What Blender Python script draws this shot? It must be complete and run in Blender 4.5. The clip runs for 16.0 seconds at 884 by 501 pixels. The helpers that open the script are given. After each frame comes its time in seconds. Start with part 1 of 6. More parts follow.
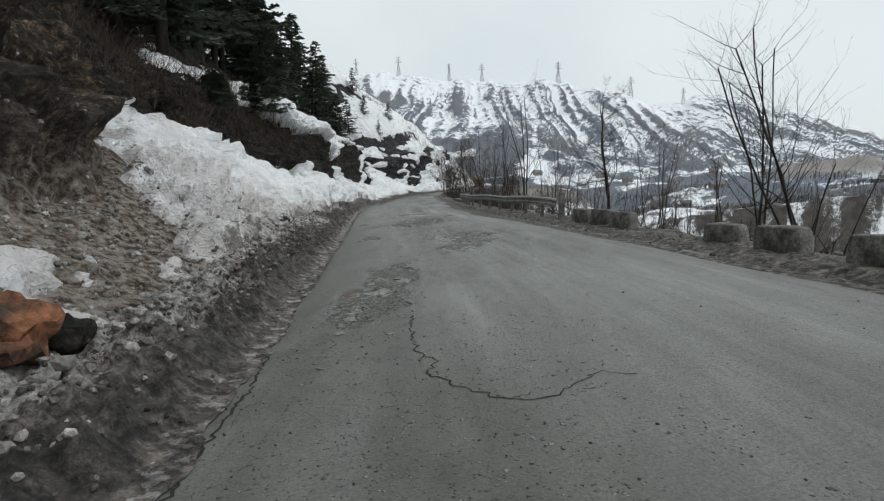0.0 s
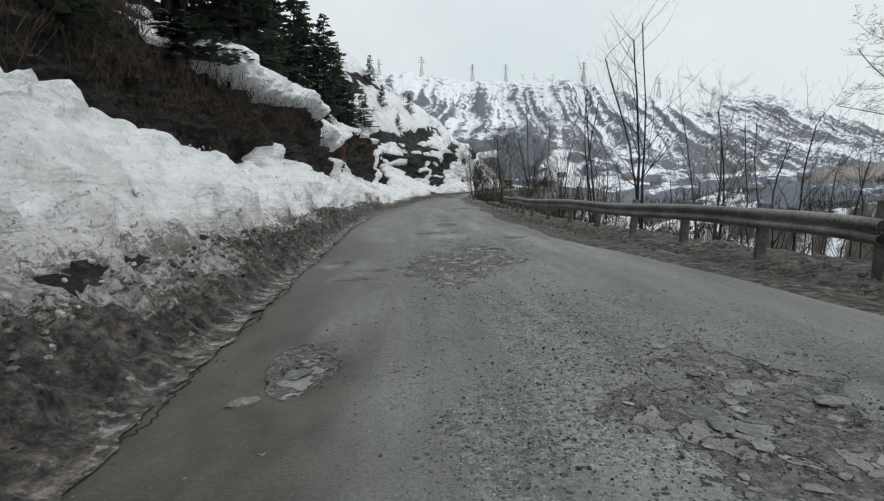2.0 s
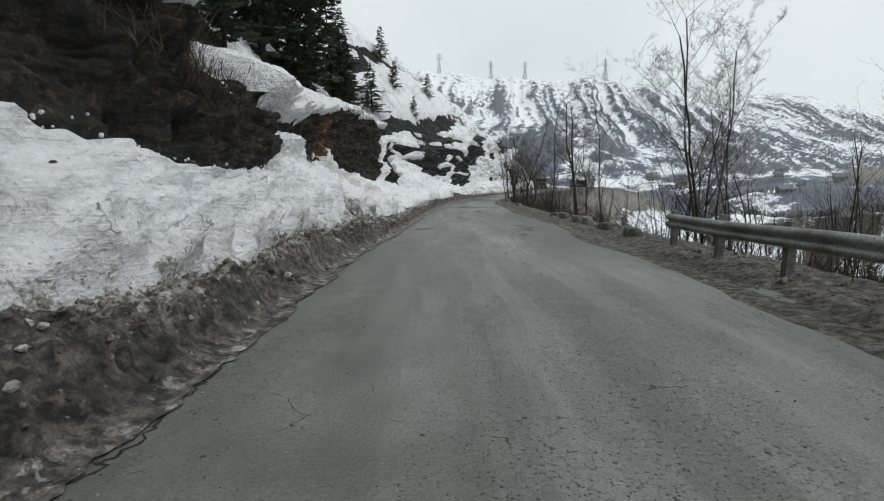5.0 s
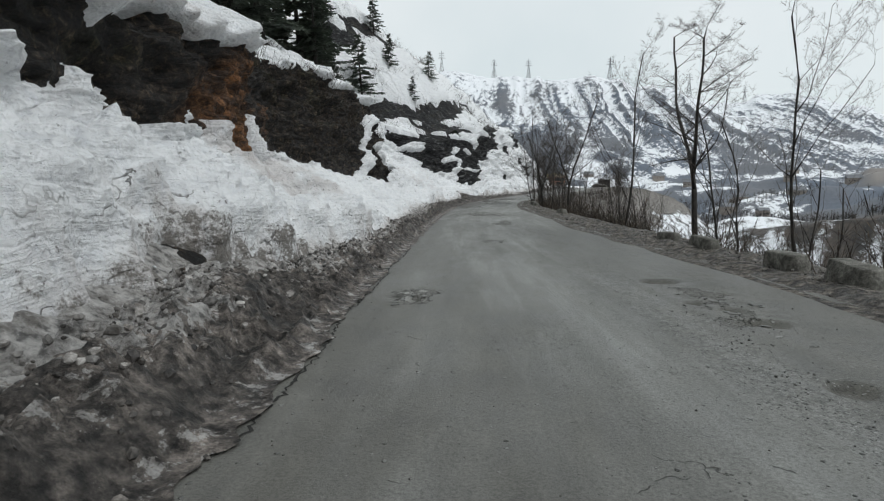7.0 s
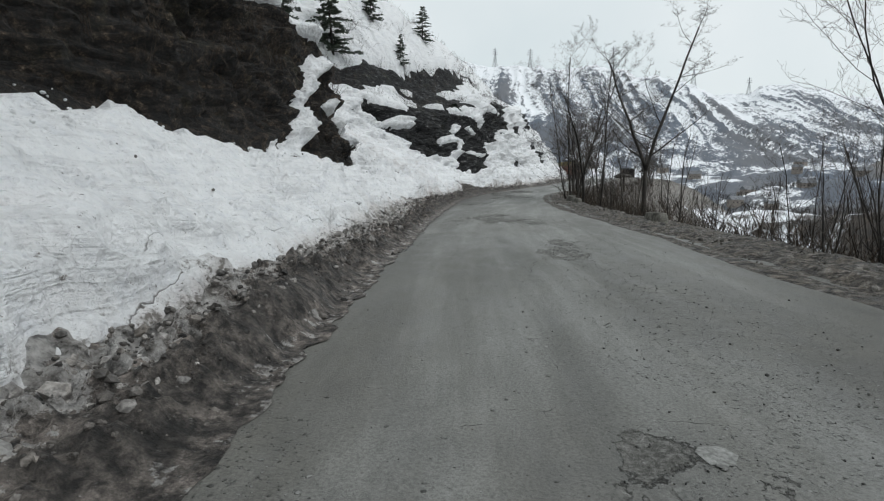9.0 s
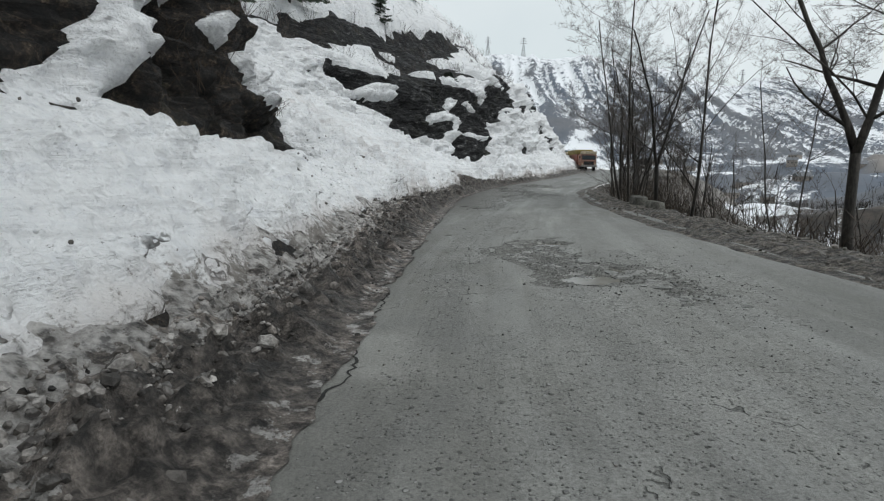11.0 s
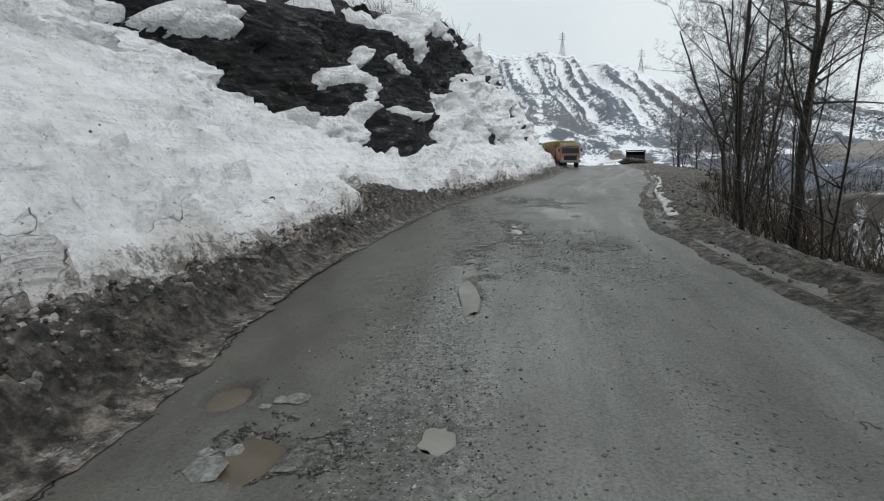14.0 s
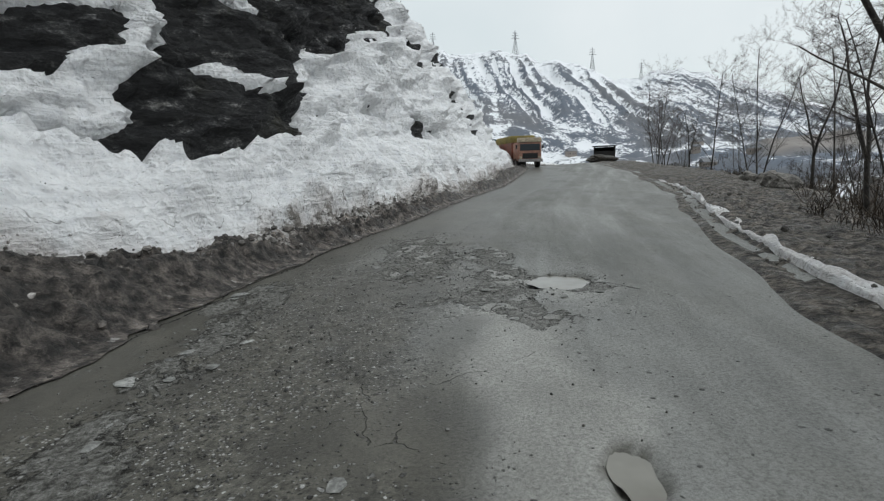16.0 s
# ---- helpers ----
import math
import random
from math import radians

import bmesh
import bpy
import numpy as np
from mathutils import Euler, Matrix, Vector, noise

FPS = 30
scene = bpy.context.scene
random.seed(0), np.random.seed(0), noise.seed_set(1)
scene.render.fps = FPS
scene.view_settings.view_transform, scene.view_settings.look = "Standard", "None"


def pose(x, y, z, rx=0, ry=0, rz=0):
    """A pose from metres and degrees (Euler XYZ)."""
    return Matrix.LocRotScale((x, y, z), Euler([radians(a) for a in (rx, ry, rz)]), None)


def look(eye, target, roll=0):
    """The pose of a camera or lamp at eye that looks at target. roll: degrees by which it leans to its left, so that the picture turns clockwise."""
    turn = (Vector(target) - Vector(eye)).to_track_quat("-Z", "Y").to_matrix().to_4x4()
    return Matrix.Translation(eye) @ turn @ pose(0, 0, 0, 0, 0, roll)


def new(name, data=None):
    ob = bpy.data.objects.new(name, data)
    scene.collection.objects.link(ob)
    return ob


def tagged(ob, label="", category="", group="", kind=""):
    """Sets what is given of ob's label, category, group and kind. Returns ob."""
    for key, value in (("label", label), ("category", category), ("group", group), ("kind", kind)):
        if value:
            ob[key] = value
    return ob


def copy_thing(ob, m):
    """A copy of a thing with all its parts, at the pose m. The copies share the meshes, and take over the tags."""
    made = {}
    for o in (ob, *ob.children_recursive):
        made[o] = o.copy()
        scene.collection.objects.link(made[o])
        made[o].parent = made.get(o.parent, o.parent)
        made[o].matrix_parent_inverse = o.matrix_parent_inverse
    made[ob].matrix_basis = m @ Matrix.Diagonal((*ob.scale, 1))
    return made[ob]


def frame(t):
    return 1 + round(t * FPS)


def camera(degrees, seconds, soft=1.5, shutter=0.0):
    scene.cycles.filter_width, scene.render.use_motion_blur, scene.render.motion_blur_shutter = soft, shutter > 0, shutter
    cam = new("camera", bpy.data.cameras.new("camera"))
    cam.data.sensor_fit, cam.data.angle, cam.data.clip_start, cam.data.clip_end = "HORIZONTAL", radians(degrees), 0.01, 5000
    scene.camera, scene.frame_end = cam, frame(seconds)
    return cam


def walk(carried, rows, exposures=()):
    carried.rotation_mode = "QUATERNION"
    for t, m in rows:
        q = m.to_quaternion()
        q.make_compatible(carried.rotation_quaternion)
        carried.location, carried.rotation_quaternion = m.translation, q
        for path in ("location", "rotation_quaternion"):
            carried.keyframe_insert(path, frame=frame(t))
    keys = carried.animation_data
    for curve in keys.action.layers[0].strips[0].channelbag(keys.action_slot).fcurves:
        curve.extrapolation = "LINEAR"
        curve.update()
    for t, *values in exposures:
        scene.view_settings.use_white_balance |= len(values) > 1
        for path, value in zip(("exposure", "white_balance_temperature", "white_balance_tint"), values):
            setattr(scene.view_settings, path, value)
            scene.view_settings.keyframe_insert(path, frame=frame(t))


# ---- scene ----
cam = camera(80.0, 16.0, 1.2)
# seconds, place in metres, yaw, pitch and roll in degrees
ROWS = [
    (0, 0.044, 0.391, 1.461, 2.13, -6.64, -1.20),
    (0.5, -0.159, 3.302, 1.441, 2.74, -6.50, -0.95),
    (1, -0.458, 6.154, 1.452, 3.31, -6.39, -0.85),
    (1.5, -0.800, 9.106, 1.442, 3.88, -6.35, -0.72),
    (2, -1.224, 12.215, 1.427, 4.37, -6.45, -0.67),
    (2.5, -1.651, 15.151, 1.484, 4.82, -6.51, -0.61),
    (3, -2.012, 17.907, 1.521, 5.24, -6.52, -0.61),
    (3.5, -2.453, 20.904, 1.510, 5.54, -6.53, -0.61),
    (4, -2.850, 23.803, 1.562, 5.85, -6.54, -0.59),
    (6.5, -5.302, 40.534, 1.702, 6.26, -6.52, -0.22),
    (7, -5.618, 44.048, 1.649, 6.27, -6.55, -0.11),
    (7.5, -5.923, 47.526, 1.610, 6.28, -6.63, 0.13),
    (8, -6.256, 50.965, 1.586, 6.24, -6.74, 0.28),
    (8.5, -6.556, 54.706, 1.526, 6.27, -6.95, 0.17),
    (9, -6.768, 58.122, 1.478, 6.22, -7.47, 0.11),
    (11.5, -8.005, 71.945, 1.481, 4.82, -8.64, 0.58),
    (12, -8.016, 75.082, 1.491, 4.38, -8.74, 0.29),
    (12.5, -7.919, 78.014, 1.532, 4.01, -8.73, -0.17),
    (13, -7.777, 80.689, 1.548, 3.47, -8.73, -0.39),
    (13.5, -7.594, 83.292, 1.619, 2.01, -8.62, -0.69),
    (14, -7.370, 86.067, 1.653, 1.17, -8.63, -0.76),
    (14.5, -6.994, 88.742, 1.718, 0.11, -8.60, -0.93),
    (15, -6.505, 91.640, 1.789, -0.61, -8.66, -1.08),
    (15.5, -6.069, 94.304, 1.797, -1.42, -8.57, -1.48),
    (16, -5.380, 96.562, 1.875, -3.15, -8.72, -1.94),
]


def aim(x, y, z, yaw, pitch, roll):
    return pose(x, y, z, 0, 0, yaw) @ pose(0, 0, 0, 90 + pitch) @ pose(0, 0, 0, 0, 0, roll)


walk(cam, [(t, aim(*r)) for t, *r in ROWS])

# ---- world, sun ----
world = bpy.data.worlds.new("overcast_sky")
scene.world = world
world.use_nodes = True
wn, wl = world.node_tree.nodes, world.node_tree.links
wn.clear()
sky = wn.new("ShaderNodeTexSky")
sky.sky_type, sky.sun_disc = "NISHITA", False
sky.sun_elevation, sky.sun_rotation = radians(48), radians(60)
sky_bg = wn.new("ShaderNodeBackground")
sky_bg.inputs["Strength"].default_value = 0.06
wl.new(sky.outputs[0], sky_bg.inputs["Color"])
cloud_noise = wn.new("ShaderNodeTexNoise")
cloud_noise.inputs["Scale"].default_value, cloud_noise.inputs["Detail"].default_value = 2.2, 5
cloud_ramp = wn.new("ShaderNodeValToRGB")
cloud_ramp.color_ramp.elements[0].color = (0.70, 0.78, 0.80, 1)
cloud_ramp.color_ramp.elements[1].color = (0.84, 0.89, 0.90, 1)
cloud_ramp.color_ramp.elements[0].position, cloud_ramp.color_ramp.elements[1].position = 0.3, 0.7
wl.new(cloud_noise.outputs["Fac"], cloud_ramp.inputs["Fac"])
cloud_bg = wn.new("ShaderNodeBackground")
cloud_bg.inputs["Strength"].default_value = 1.04
wl.new(cloud_ramp.outputs[0], cloud_bg.inputs["Color"])
sky_mix = wn.new("ShaderNodeMixShader")
sky_mix.inputs["Fac"].default_value = 0.88
wl.new(sky_bg.outputs[0], sky_mix.inputs[1])
wl.new(cloud_bg.outputs[0], sky_mix.inputs[2])
wl.new(sky_mix.outputs[0], wn.new("ShaderNodeOutputWorld").inputs["Surface"])

sun = new("sun", bpy.data.lights.new("sun", "SUN"))
sun.data.energy, sun.data.angle, sun.data.color = 1.05, radians(25), (0.97, 0.985, 1.0)
sun.matrix_world = look((60, 40, 80), (0, 60, 0))


# ---- noise in arrays ----
def hash01(i, j, k, seed):
    n = (i * 374761393 + j * 668265263 + k * 2147483647 + seed * 974634533).astype(np.int64) & 0x7FFFFFFF
    n = ((n ^ (n >> 13)) * 1274126177) & 0x7FFFFFFF
    n = ((n ^ (n >> 16)) * 1103515245 + 12345) & 0x7FFFFFFF
    return ((n >> 8) & 0xFFFF) / 65535.0


def vnoise(x, y, z=0.0, seed=0):
    """Smooth value noise, -1 to 1."""
    x, y, z = np.broadcast_arrays(np.asarray(x, float), np.asarray(y, float), np.asarray(z, float))
    i, j, k = np.floor(x), np.floor(y), np.floor(z)
    u, v, w = x - i, y - j, z - k
    u, v, w = (a * a * a * (a * (a * 6 - 15) + 10) for a in (u, v, w))
    i, j, k = i.astype(np.int64), j.astype(np.int64), k.astype(np.int64)
    out = 0
    for di in (0, 1):
        for dj in (0, 1):
            for dk in (0, 1):
                wt = (u if di else 1 - u) * (v if dj else 1 - v) * (w if dk else 1 - w)
                out = out + wt * hash01(i + di, j + dj, k + dk, seed)
    return out * 2 - 1


def fbm(x, y, z=0.0, octaves=4, seed=0, gain=0.5):
    total, amp, f = 0, 1.0, 1.0
    for o in range(octaves):
        total = total + amp * vnoise(np.asarray(x) * f, np.asarray(y) * f, np.asarray(z) * f, seed + o * 17)
        amp, f = amp * gain, f * 2.03
    return total


def ridged(x, y, z=0.0, octaves=3, seed=0):
    total, amp, f = 0, 1.0, 1.0
    for o in range(octaves):
        total = total + amp * (1 - 2 * np.abs(vnoise(np.asarray(x) * f, np.asarray(y) * f, np.asarray(z) * f, seed + o * 31)))
        amp, f = amp * 0.5, f * 2.1
    return total


def step01(a, b, v):
    t = np.clip((np.asarray(v, float) - a) / (b - a), 0, 1)
    return t * t * (3 - 2 * t)


def smooth_line(knots):
    """A smooth function through (station, value) knots."""
    ks = np.array([k[0] for k in knots], float)
    vs = np.array([k[1] for k in knots], float)
    fine = np.arange(ks[0] - 12, ks[-1] + 12, 0.25)
    lo = vs[0] + (vs[1] - vs[0]) / (ks[1] - ks[0]) * (fine - ks[0])
    hi = vs[-1] + (vs[-1] - vs[-2]) / (ks[-1] - ks[-2]) * (fine - ks[-1])
    flat = np.where(fine < ks[0], lo, np.where(fine > ks[-1], hi, np.interp(fine, ks, vs)))
    kernel = np.hanning(19)
    pad = np.pad(flat, 9, mode="edge")
    soft = np.convolve(pad, kernel / kernel.sum(), "valid")
    return lambda y: np.interp(y, fine, soft)


# ---- plan of the road: y is the station along it ----
LE = smooth_line([(-30, 2.6), (3, -1.6), (10, -2.7), (15, -3.5), (20, -4.3), (25, -5.1), (31, -6.0), (42, -7.1), (48, -7.4), (56, -8.1), (65, -8.7), (71, -9.0), (80, -9.4), (88, -9.5), (93, -9.45), (97, -8.8), (102, -8.0), (104.7, -7.2), (109.6, -5.2), (113, -4.0), (119.6, -1.3), (126, 0.5), (134, 2.7), (146, 5.6), (152, 7.6), (200, 32)])
RE = smooth_line([(-30, 8.5), (6, 4.5), (9, 4.1), (16, 3.0), (21, 2.3), (29, 0.9), (34, -0.1), (51, -1.1), (58, -1.4), (66, -2.5), (71, -2.8), (78, -3.6), (89, -4.0), (94, -3.7), (97, -3.2), (101.6, -1.65), (105, -0.55), (110, 1.65), (117, 3.9), (123, 6.0), (134, 8.9), (146, 12.0), (152, 14), (200, 40)])
ZC = smooth_line([(-30, -0.1), (0, 0), (9, 0.0), (15, 0.05), (24, 0.09), (41, 0.23), (48, 0.13), (58, 0.0), (72, 0.06), (81, 0.13), (89, 0.22), (96, 0.45), (104, 0.66), (120, 1.2), (146, 2.0), (153, 2.05), (170, 1.6), (200, -1)])
MID = smooth_line([(-30, 3), (0, 0), (9, -0.84), (20.7, -2.55), (40.6, -5.25), (55, -6.44), (72, -7.92), (78, -7.93), (86, -7.3), (96, -5.6), (110, -2.2), (120, 1.5), (130, 5), (146, 10), (170, 18), (200, 34)])
FALL = smooth_line([(-30, 0.083), (0, 0.083), (40, 0.0), (85, 0.04), (200, 0.04)])


# width of the earth shoulder on the valley side
SHOULDER = smooth_line([(-30, 2.3), (60, 2.2), (80, 1.9), (88, 1.4), (96, 1.2), (100, 1.7), (105, 2.8), (110, 4.2), (120, 4.4), (140, 4), (200, 4)])


def road_z(x, y):
    return ZC(y) + FALL(y) * np.clip(x - MID(y), -4, 4)


# foot and top of the rock on the hill side: distance from the road's edge and height over it
DF = smooth_line([(-30, 3), (4, 3.6), (11, 4.2), (15, 6.6), (20, 6.2), (25, 5.0), (30, 3.8), (36, 2.9), (40, 2.6), (44, 4.1), (50, 4.6), (54, 5.2), (60, 5.2), (66, 6.9), (72, 5.6), (78, 5.0), (82, 3.7), (86, 5.0), (92, 8.5), (100, 8.0), (105, 4.8), (108, 3.6), (111, 3.0), (118, 3.0), (126, 3.4), (140, 4), (200, 4)])
ZF = smooth_line([(-30, 1.0), (4, 1.4), (11, 1.6), (15, 3.8), (20, 3.5), (25, 2.9), (30, 2.3), (36, 2.2), (40, 1.5), (44, 2.1), (50, 2.6), (54, 2.5), (60, 2.7), (66, 3.4), (72, 2.6), (78, 2.6), (82, 1.5), (86, 2.35), (92, 4.55), (100, 3.75), (105, 1.85), (108, 1.75), (111, 1.75), (118, 2.15), (126, 2.35), (140, 2.75), (200, 3.75)])
DT = smooth_line([(-30, 4.6), (4, 5.2), (11, 5.8), (15, 8.6), (20, 9.0), (25, 7.0), (30, 5.4), (34, 3.9), (38, 3.4), (40.5, 3.3), (42.5, 5.0), (46, 5.6), (52, 5.5), (61, 5.9), (64, 7.0), (67, 8.2), (72, 7.4), (78, 6.8), (82, 6.0), (86, 8), (92, 13), (100, 12), (105, 7.6), (108, 6.8), (111, 6.0), (118, 6), (126, 7), (140, 8), (200, 9)])
ZT = smooth_line([(-30, 8), (4, 9.5), (11, 9.0), (15, 6.9), (20, 6.6), (25, 6.4), (30, 5.95), (34, 5.45), (38, 4.95), (40.5, 4.85), (42.5, 4.25), (46, 4.65), (52, 5.35), (61, 5.95), (64, 6.6), (67, 7.4), (72, 8.0), (78, 8.2), (82, 7.4), (86, 7.0), (92, 8.2), (100, 8.0), (105, 6.6), (108, 6.7), (111, 7.2), (118, 8.6), (126, 9.0), (140, 9.8), (200, 11)])


def hill_profile(y, d):
    """Height over the road's edge at station y, d metres out from the edge, before the relief."""
    df, zf, dt, zt = DF(y), ZF(y), DT(y), ZT(y)
    low = zf * np.clip((d - 0.9) / (df - 0.9), 0, 1) ** 1.12
    face = zf + (zt - zf) * np.clip((d - df) / (dt - df), 0, 1)
    over = d - dt
    steep = np.interp(y, [76, 100, 112, 138], [1.0, 0.95, 1.25, 0.95])
    up = zt + 0.48 * np.minimum(over, 3) + steep * (0.9 * np.clip(over - 3, 0, 9) + 0.72 * np.clip(over - 12, 0, 100))
    ends = np.interp(y, [138, 146, 151, 154, 200], [1.0, 0.75, 0.4, 0.1, 0.03])
    return ends * np.where(d < df, low, np.where(d < dt, face, up))


def hill_point(y, d):
    edge = LE(y)
    return edge - d, y, road_z(edge, y) + hill_profile(y, d)


# ---- materials ----
def nodes_of(name):
    m = bpy.data.materials.new(name)
    m.use_nodes = True
    nt = m.node_tree
    return m, nt.nodes, nt.links, nt.nodes["Principled BSDF"]


def tex_noise(n, l, vec, scale, detail=4, rough=0.55, stretch=None):
    t = n.new("ShaderNodeTexNoise")
    t.inputs["Scale"].default_value, t.inputs["Detail"].default_value, t.inputs["Roughness"].default_value = scale, detail, rough
    if stretch:
        mp = n.new("ShaderNodeMapping")
        mp.inputs["Scale"].default_value = stretch
        l.new(vec, mp.inputs["Vector"])
        vec = mp.outputs[0]
    l.new(vec, t.inputs["Vector"])
    return t.outputs["Fac"]


def ramp(n, l, fac, stops):
    r = n.new("ShaderNodeValToRGB")
    e = r.color_ramp.elements
    while len(e) < len(stops):
        e.new(0.5)
    for el, (p, c) in zip(e, stops):
        el.position = p
        el.color = (*c, 1) if len(c) == 3 else c
    l.new(fac, r.inputs["Fac"])
    return r.outputs["Color"]


def mixc(n, l, fac, a, b, mode="MIX"):
    m = n.new("ShaderNodeMix")
    m.data_type, m.blend_type = "RGBA", mode
    for sock, v in ((m.inputs[0], fac), (m.inputs[6], a), (m.inputs[7], b)):
        if isinstance(v, (int, float)):
            sock.default_value = v
        elif isinstance(v, tuple):
            sock.default_value = (*v, 1)
        else:
            l.new(v, sock)
    return m.outputs[2]


def math_node(n, l, op, a, b=0.0, clamp=False):
    m = n.new("ShaderNodeMath")
    m.operation, m.use_clamp = op, clamp
    for sock, v in ((m.inputs[0], a), (m.inputs[1], b)):
        if isinstance(v, (int, float)):
            sock.default_value = v
        else:
            l.new(v, sock)
    return m.outputs[0]


def attr(n, name):
    a = n.new("ShaderNodeAttribute")
    a.attribute_name = name
    return a.outputs["Fac"]


def g3(v):
    return (v, v, v)


def bump(n, l, bsdf, height, strength, dist):
    b = n.new("ShaderNodeBump")
    b.inputs["Strength"].default_value, b.inputs["Distance"].default_value = strength, dist
    l.new(height, b.inputs["Height"])
    l.new(b.outputs[0], bsdf.inputs["Normal"])


def coords(n):
    return n.new("ShaderNodeTexCoord").outputs["Object"]


def surface(name, dark, light, scale=3.0, fine=40.0, rough=(0.7, 0.95), relief=0.5, dist=0.01, metal=0.0, stretch=None, vary=0.0):
    """A plain two-scale material: patches, grain, bump."""
    m, n, l, b = nodes_of(name)
    v = coords(n)
    a = tex_noise(n, l, v, scale, 5, 0.6, stretch)
    f = tex_noise(n, l, v, fine, 4, 0.6, stretch)
    c = ramp(n, l, a, [(0.38, dark), (0.62, light)])
    c = mixc(n, l, 0.7, c, ramp(n, l, f, [(0.38, g3(0.35)), (0.62, g3(1.1))]), "MULTIPLY")
    if vary:
        info = n.new("ShaderNodeObjectInfo")
        k = math_node(n, l, "MULTIPLY_ADD", info.outputs["Random"], vary)
        k.node.inputs[2].default_value = 1 - vary / 2
        hs = n.new("ShaderNodeHueSaturation")
        l.new(k, hs.inputs["Value"])
        l.new(c, hs.inputs["Color"])
        c = hs.outputs[0]
    l.new(c, b.inputs["Base Color"])
    l.new(ramp(n, l, a, [(0.3, g3(rough[0])), (0.7, g3(rough[1]))]), b.inputs["Roughness"])
    b.inputs["Metallic"].default_value = metal
    bump(n, l, b, f, relief, dist)
    return m


def lift(n, l, fac, lo, hi, most=1.0):
    """A value carried from lo..hi to 0..most, clamped."""
    m = n.new("ShaderNodeMapRange")
    m.interpolation_type = "SMOOTHSTEP"
    for k, v in (("From Min", lo), ("From Max", hi), ("To Min", 0.0), ("To Max", most)):
        m.inputs[k].default_value = v
    l.new(fac, m.inputs["Value"])
    return m.outputs["Result"]


def warped(n, l, v, scale, amount, detail=4):
    """The coordinates pushed about by a noise."""
    t = n.new("ShaderNodeTexNoise")
    t.inputs["Scale"].default_value, t.inputs["Detail"].default_value = scale, detail
    l.new(v, t.inputs["Vector"])
    m = n.new("ShaderNodeVectorMath")
    m.operation = "MULTIPLY_ADD"
    m.inputs[1].default_value = (amount, amount, amount)
    l.new(t.outputs["Color"], m.inputs[0])
    l.new(v, m.inputs[2])
    return m.outputs[0]


def snow_material():
    """Old spring snow: pitted, layered, tinted with dust, grimy at its foot."""
    m, n, l, b = nodes_of("snow")
    v = coords(n)
    dirt = attr(n, "dirt")
    out = math_node(n, l, "SUBTRACT", 1.5, attr(n, "foot_near"))
    big = tex_noise(n, l, v, 0.45, 6, 0.62)
    mid = tex_noise(n, l, v, 2.6, 8, 0.7)
    fine = tex_noise(n, l, v, 17, 6, 0.72)
    streak = tex_noise(n, l, v, 1.3, 6, 0.65, (0.8, 0.8, 0.35))
    c = ramp(n, l, mid, [(0.34, (0.78, 0.79, 0.81)), (0.48, (0.86, 0.865, 0.87)), (0.66, (0.90, 0.90, 0.90))])
    tan = ramp(n, l, streak, [(0.36, (0.36, 0.305, 0.275)), (0.48, (0.54, 0.485, 0.46)), (0.60, (0.66, 0.63, 0.615))])
    amount = math_node(n, l, "ADD", dirt, math_node(n, l, "MULTIPLY", math_node(n, l, "SUBTRACT", big, 0.5), 1.0))
    amount = math_node(n, l, "ADD", amount, math_node(n, l, "MULTIPLY", math_node(n, l, "SUBTRACT", streak, 0.5), 2.3))
    c = mixc(n, l, lift(n, l, amount, 0.36, 1.10, 0.85), c, tan)
    # bedding of the packed snow
    layer = tex_noise(n, l, warped(n, l, v, 0.9, 0.25), 1.0, 6, 0.65, (0.25, 0.25, 9.0))
    c = mixc(n, l, 0.38, c, ramp(n, l, layer, [(0.36, g3(0.70)), (0.47, g3(1.0)), (0.60, g3(1.05))]), "MULTIPLY")
    # hollows of footprints and melt cups: dirt, and their shade painted darker
    cups = n.new("ShaderNodeTexVoronoi")
    cups.inputs["Scale"].default_value = 2.7
    l.new(warped(n, l, v, 2.4, 0.5), cups.inputs["Vector"])
    cup = cups.outputs["Distance"]
    where = lift(n, l, tex_noise(n, l, v, 0.7, 5, 0.6), 0.42, 0.60, 0.75)
    c = mixc(n, l, where, c, ramp(n, l, cup, [(0.05, (0.58, 0.57, 0.57)), (0.15, (0.87, 0.865, 0.865)), (0.28, g3(1.0))]), "MULTIPLY")
    # finer pits, with the shade inside them painted the same way
    small = n.new("ShaderNodeTexVoronoi")
    small.inputs["Scale"].default_value = 9.0
    l.new(warped(n, l, v, 5.0, 0.25), small.inputs["Vector"])
    c = mixc(n, l, 0.40, c, ramp(n, l, small.outputs["Distance"], [(0.08, g3(0.66)), (0.28, g3(1.0))]), "MULTIPLY")
    # dark melt lines that follow the foot of the bank
    wav = math_node(n, l, "MULTIPLY_ADD", tex_noise(n, l, v, 1.4, 4, 0.5), 1.3)
    l.new(out, wav.node.inputs[2])
    bands = math_node(n, l, "FRACT", math_node(n, l, "MULTIPLY", wav, 1.7))
    line = math_node(n, l, "MULTIPLY", lift(n, l, bands, 0.06, 0.01), lift(n, l, out, 0.75, 0.30, 0.85))
    c = mixc(n, l, math_node(n, l, "MULTIPLY", line, lift(n, l, tex_noise(n, l, v, 1.9, 3), 0.42, 0.55)), c, (0.085, 0.072, 0.06))
    # mud worked into the foot
    grime = math_node(n, l, "ADD", math_node(n, l, "MULTIPLY", math_node(n, l, "SUBTRACT", fine, 0.5), 1.3), math_node(n, l, "MULTIPLY", math_node(n, l, "SUBTRACT", mid, 0.5), 2.0))
    grime = math_node(n, l, "SUBTRACT", grime, out)
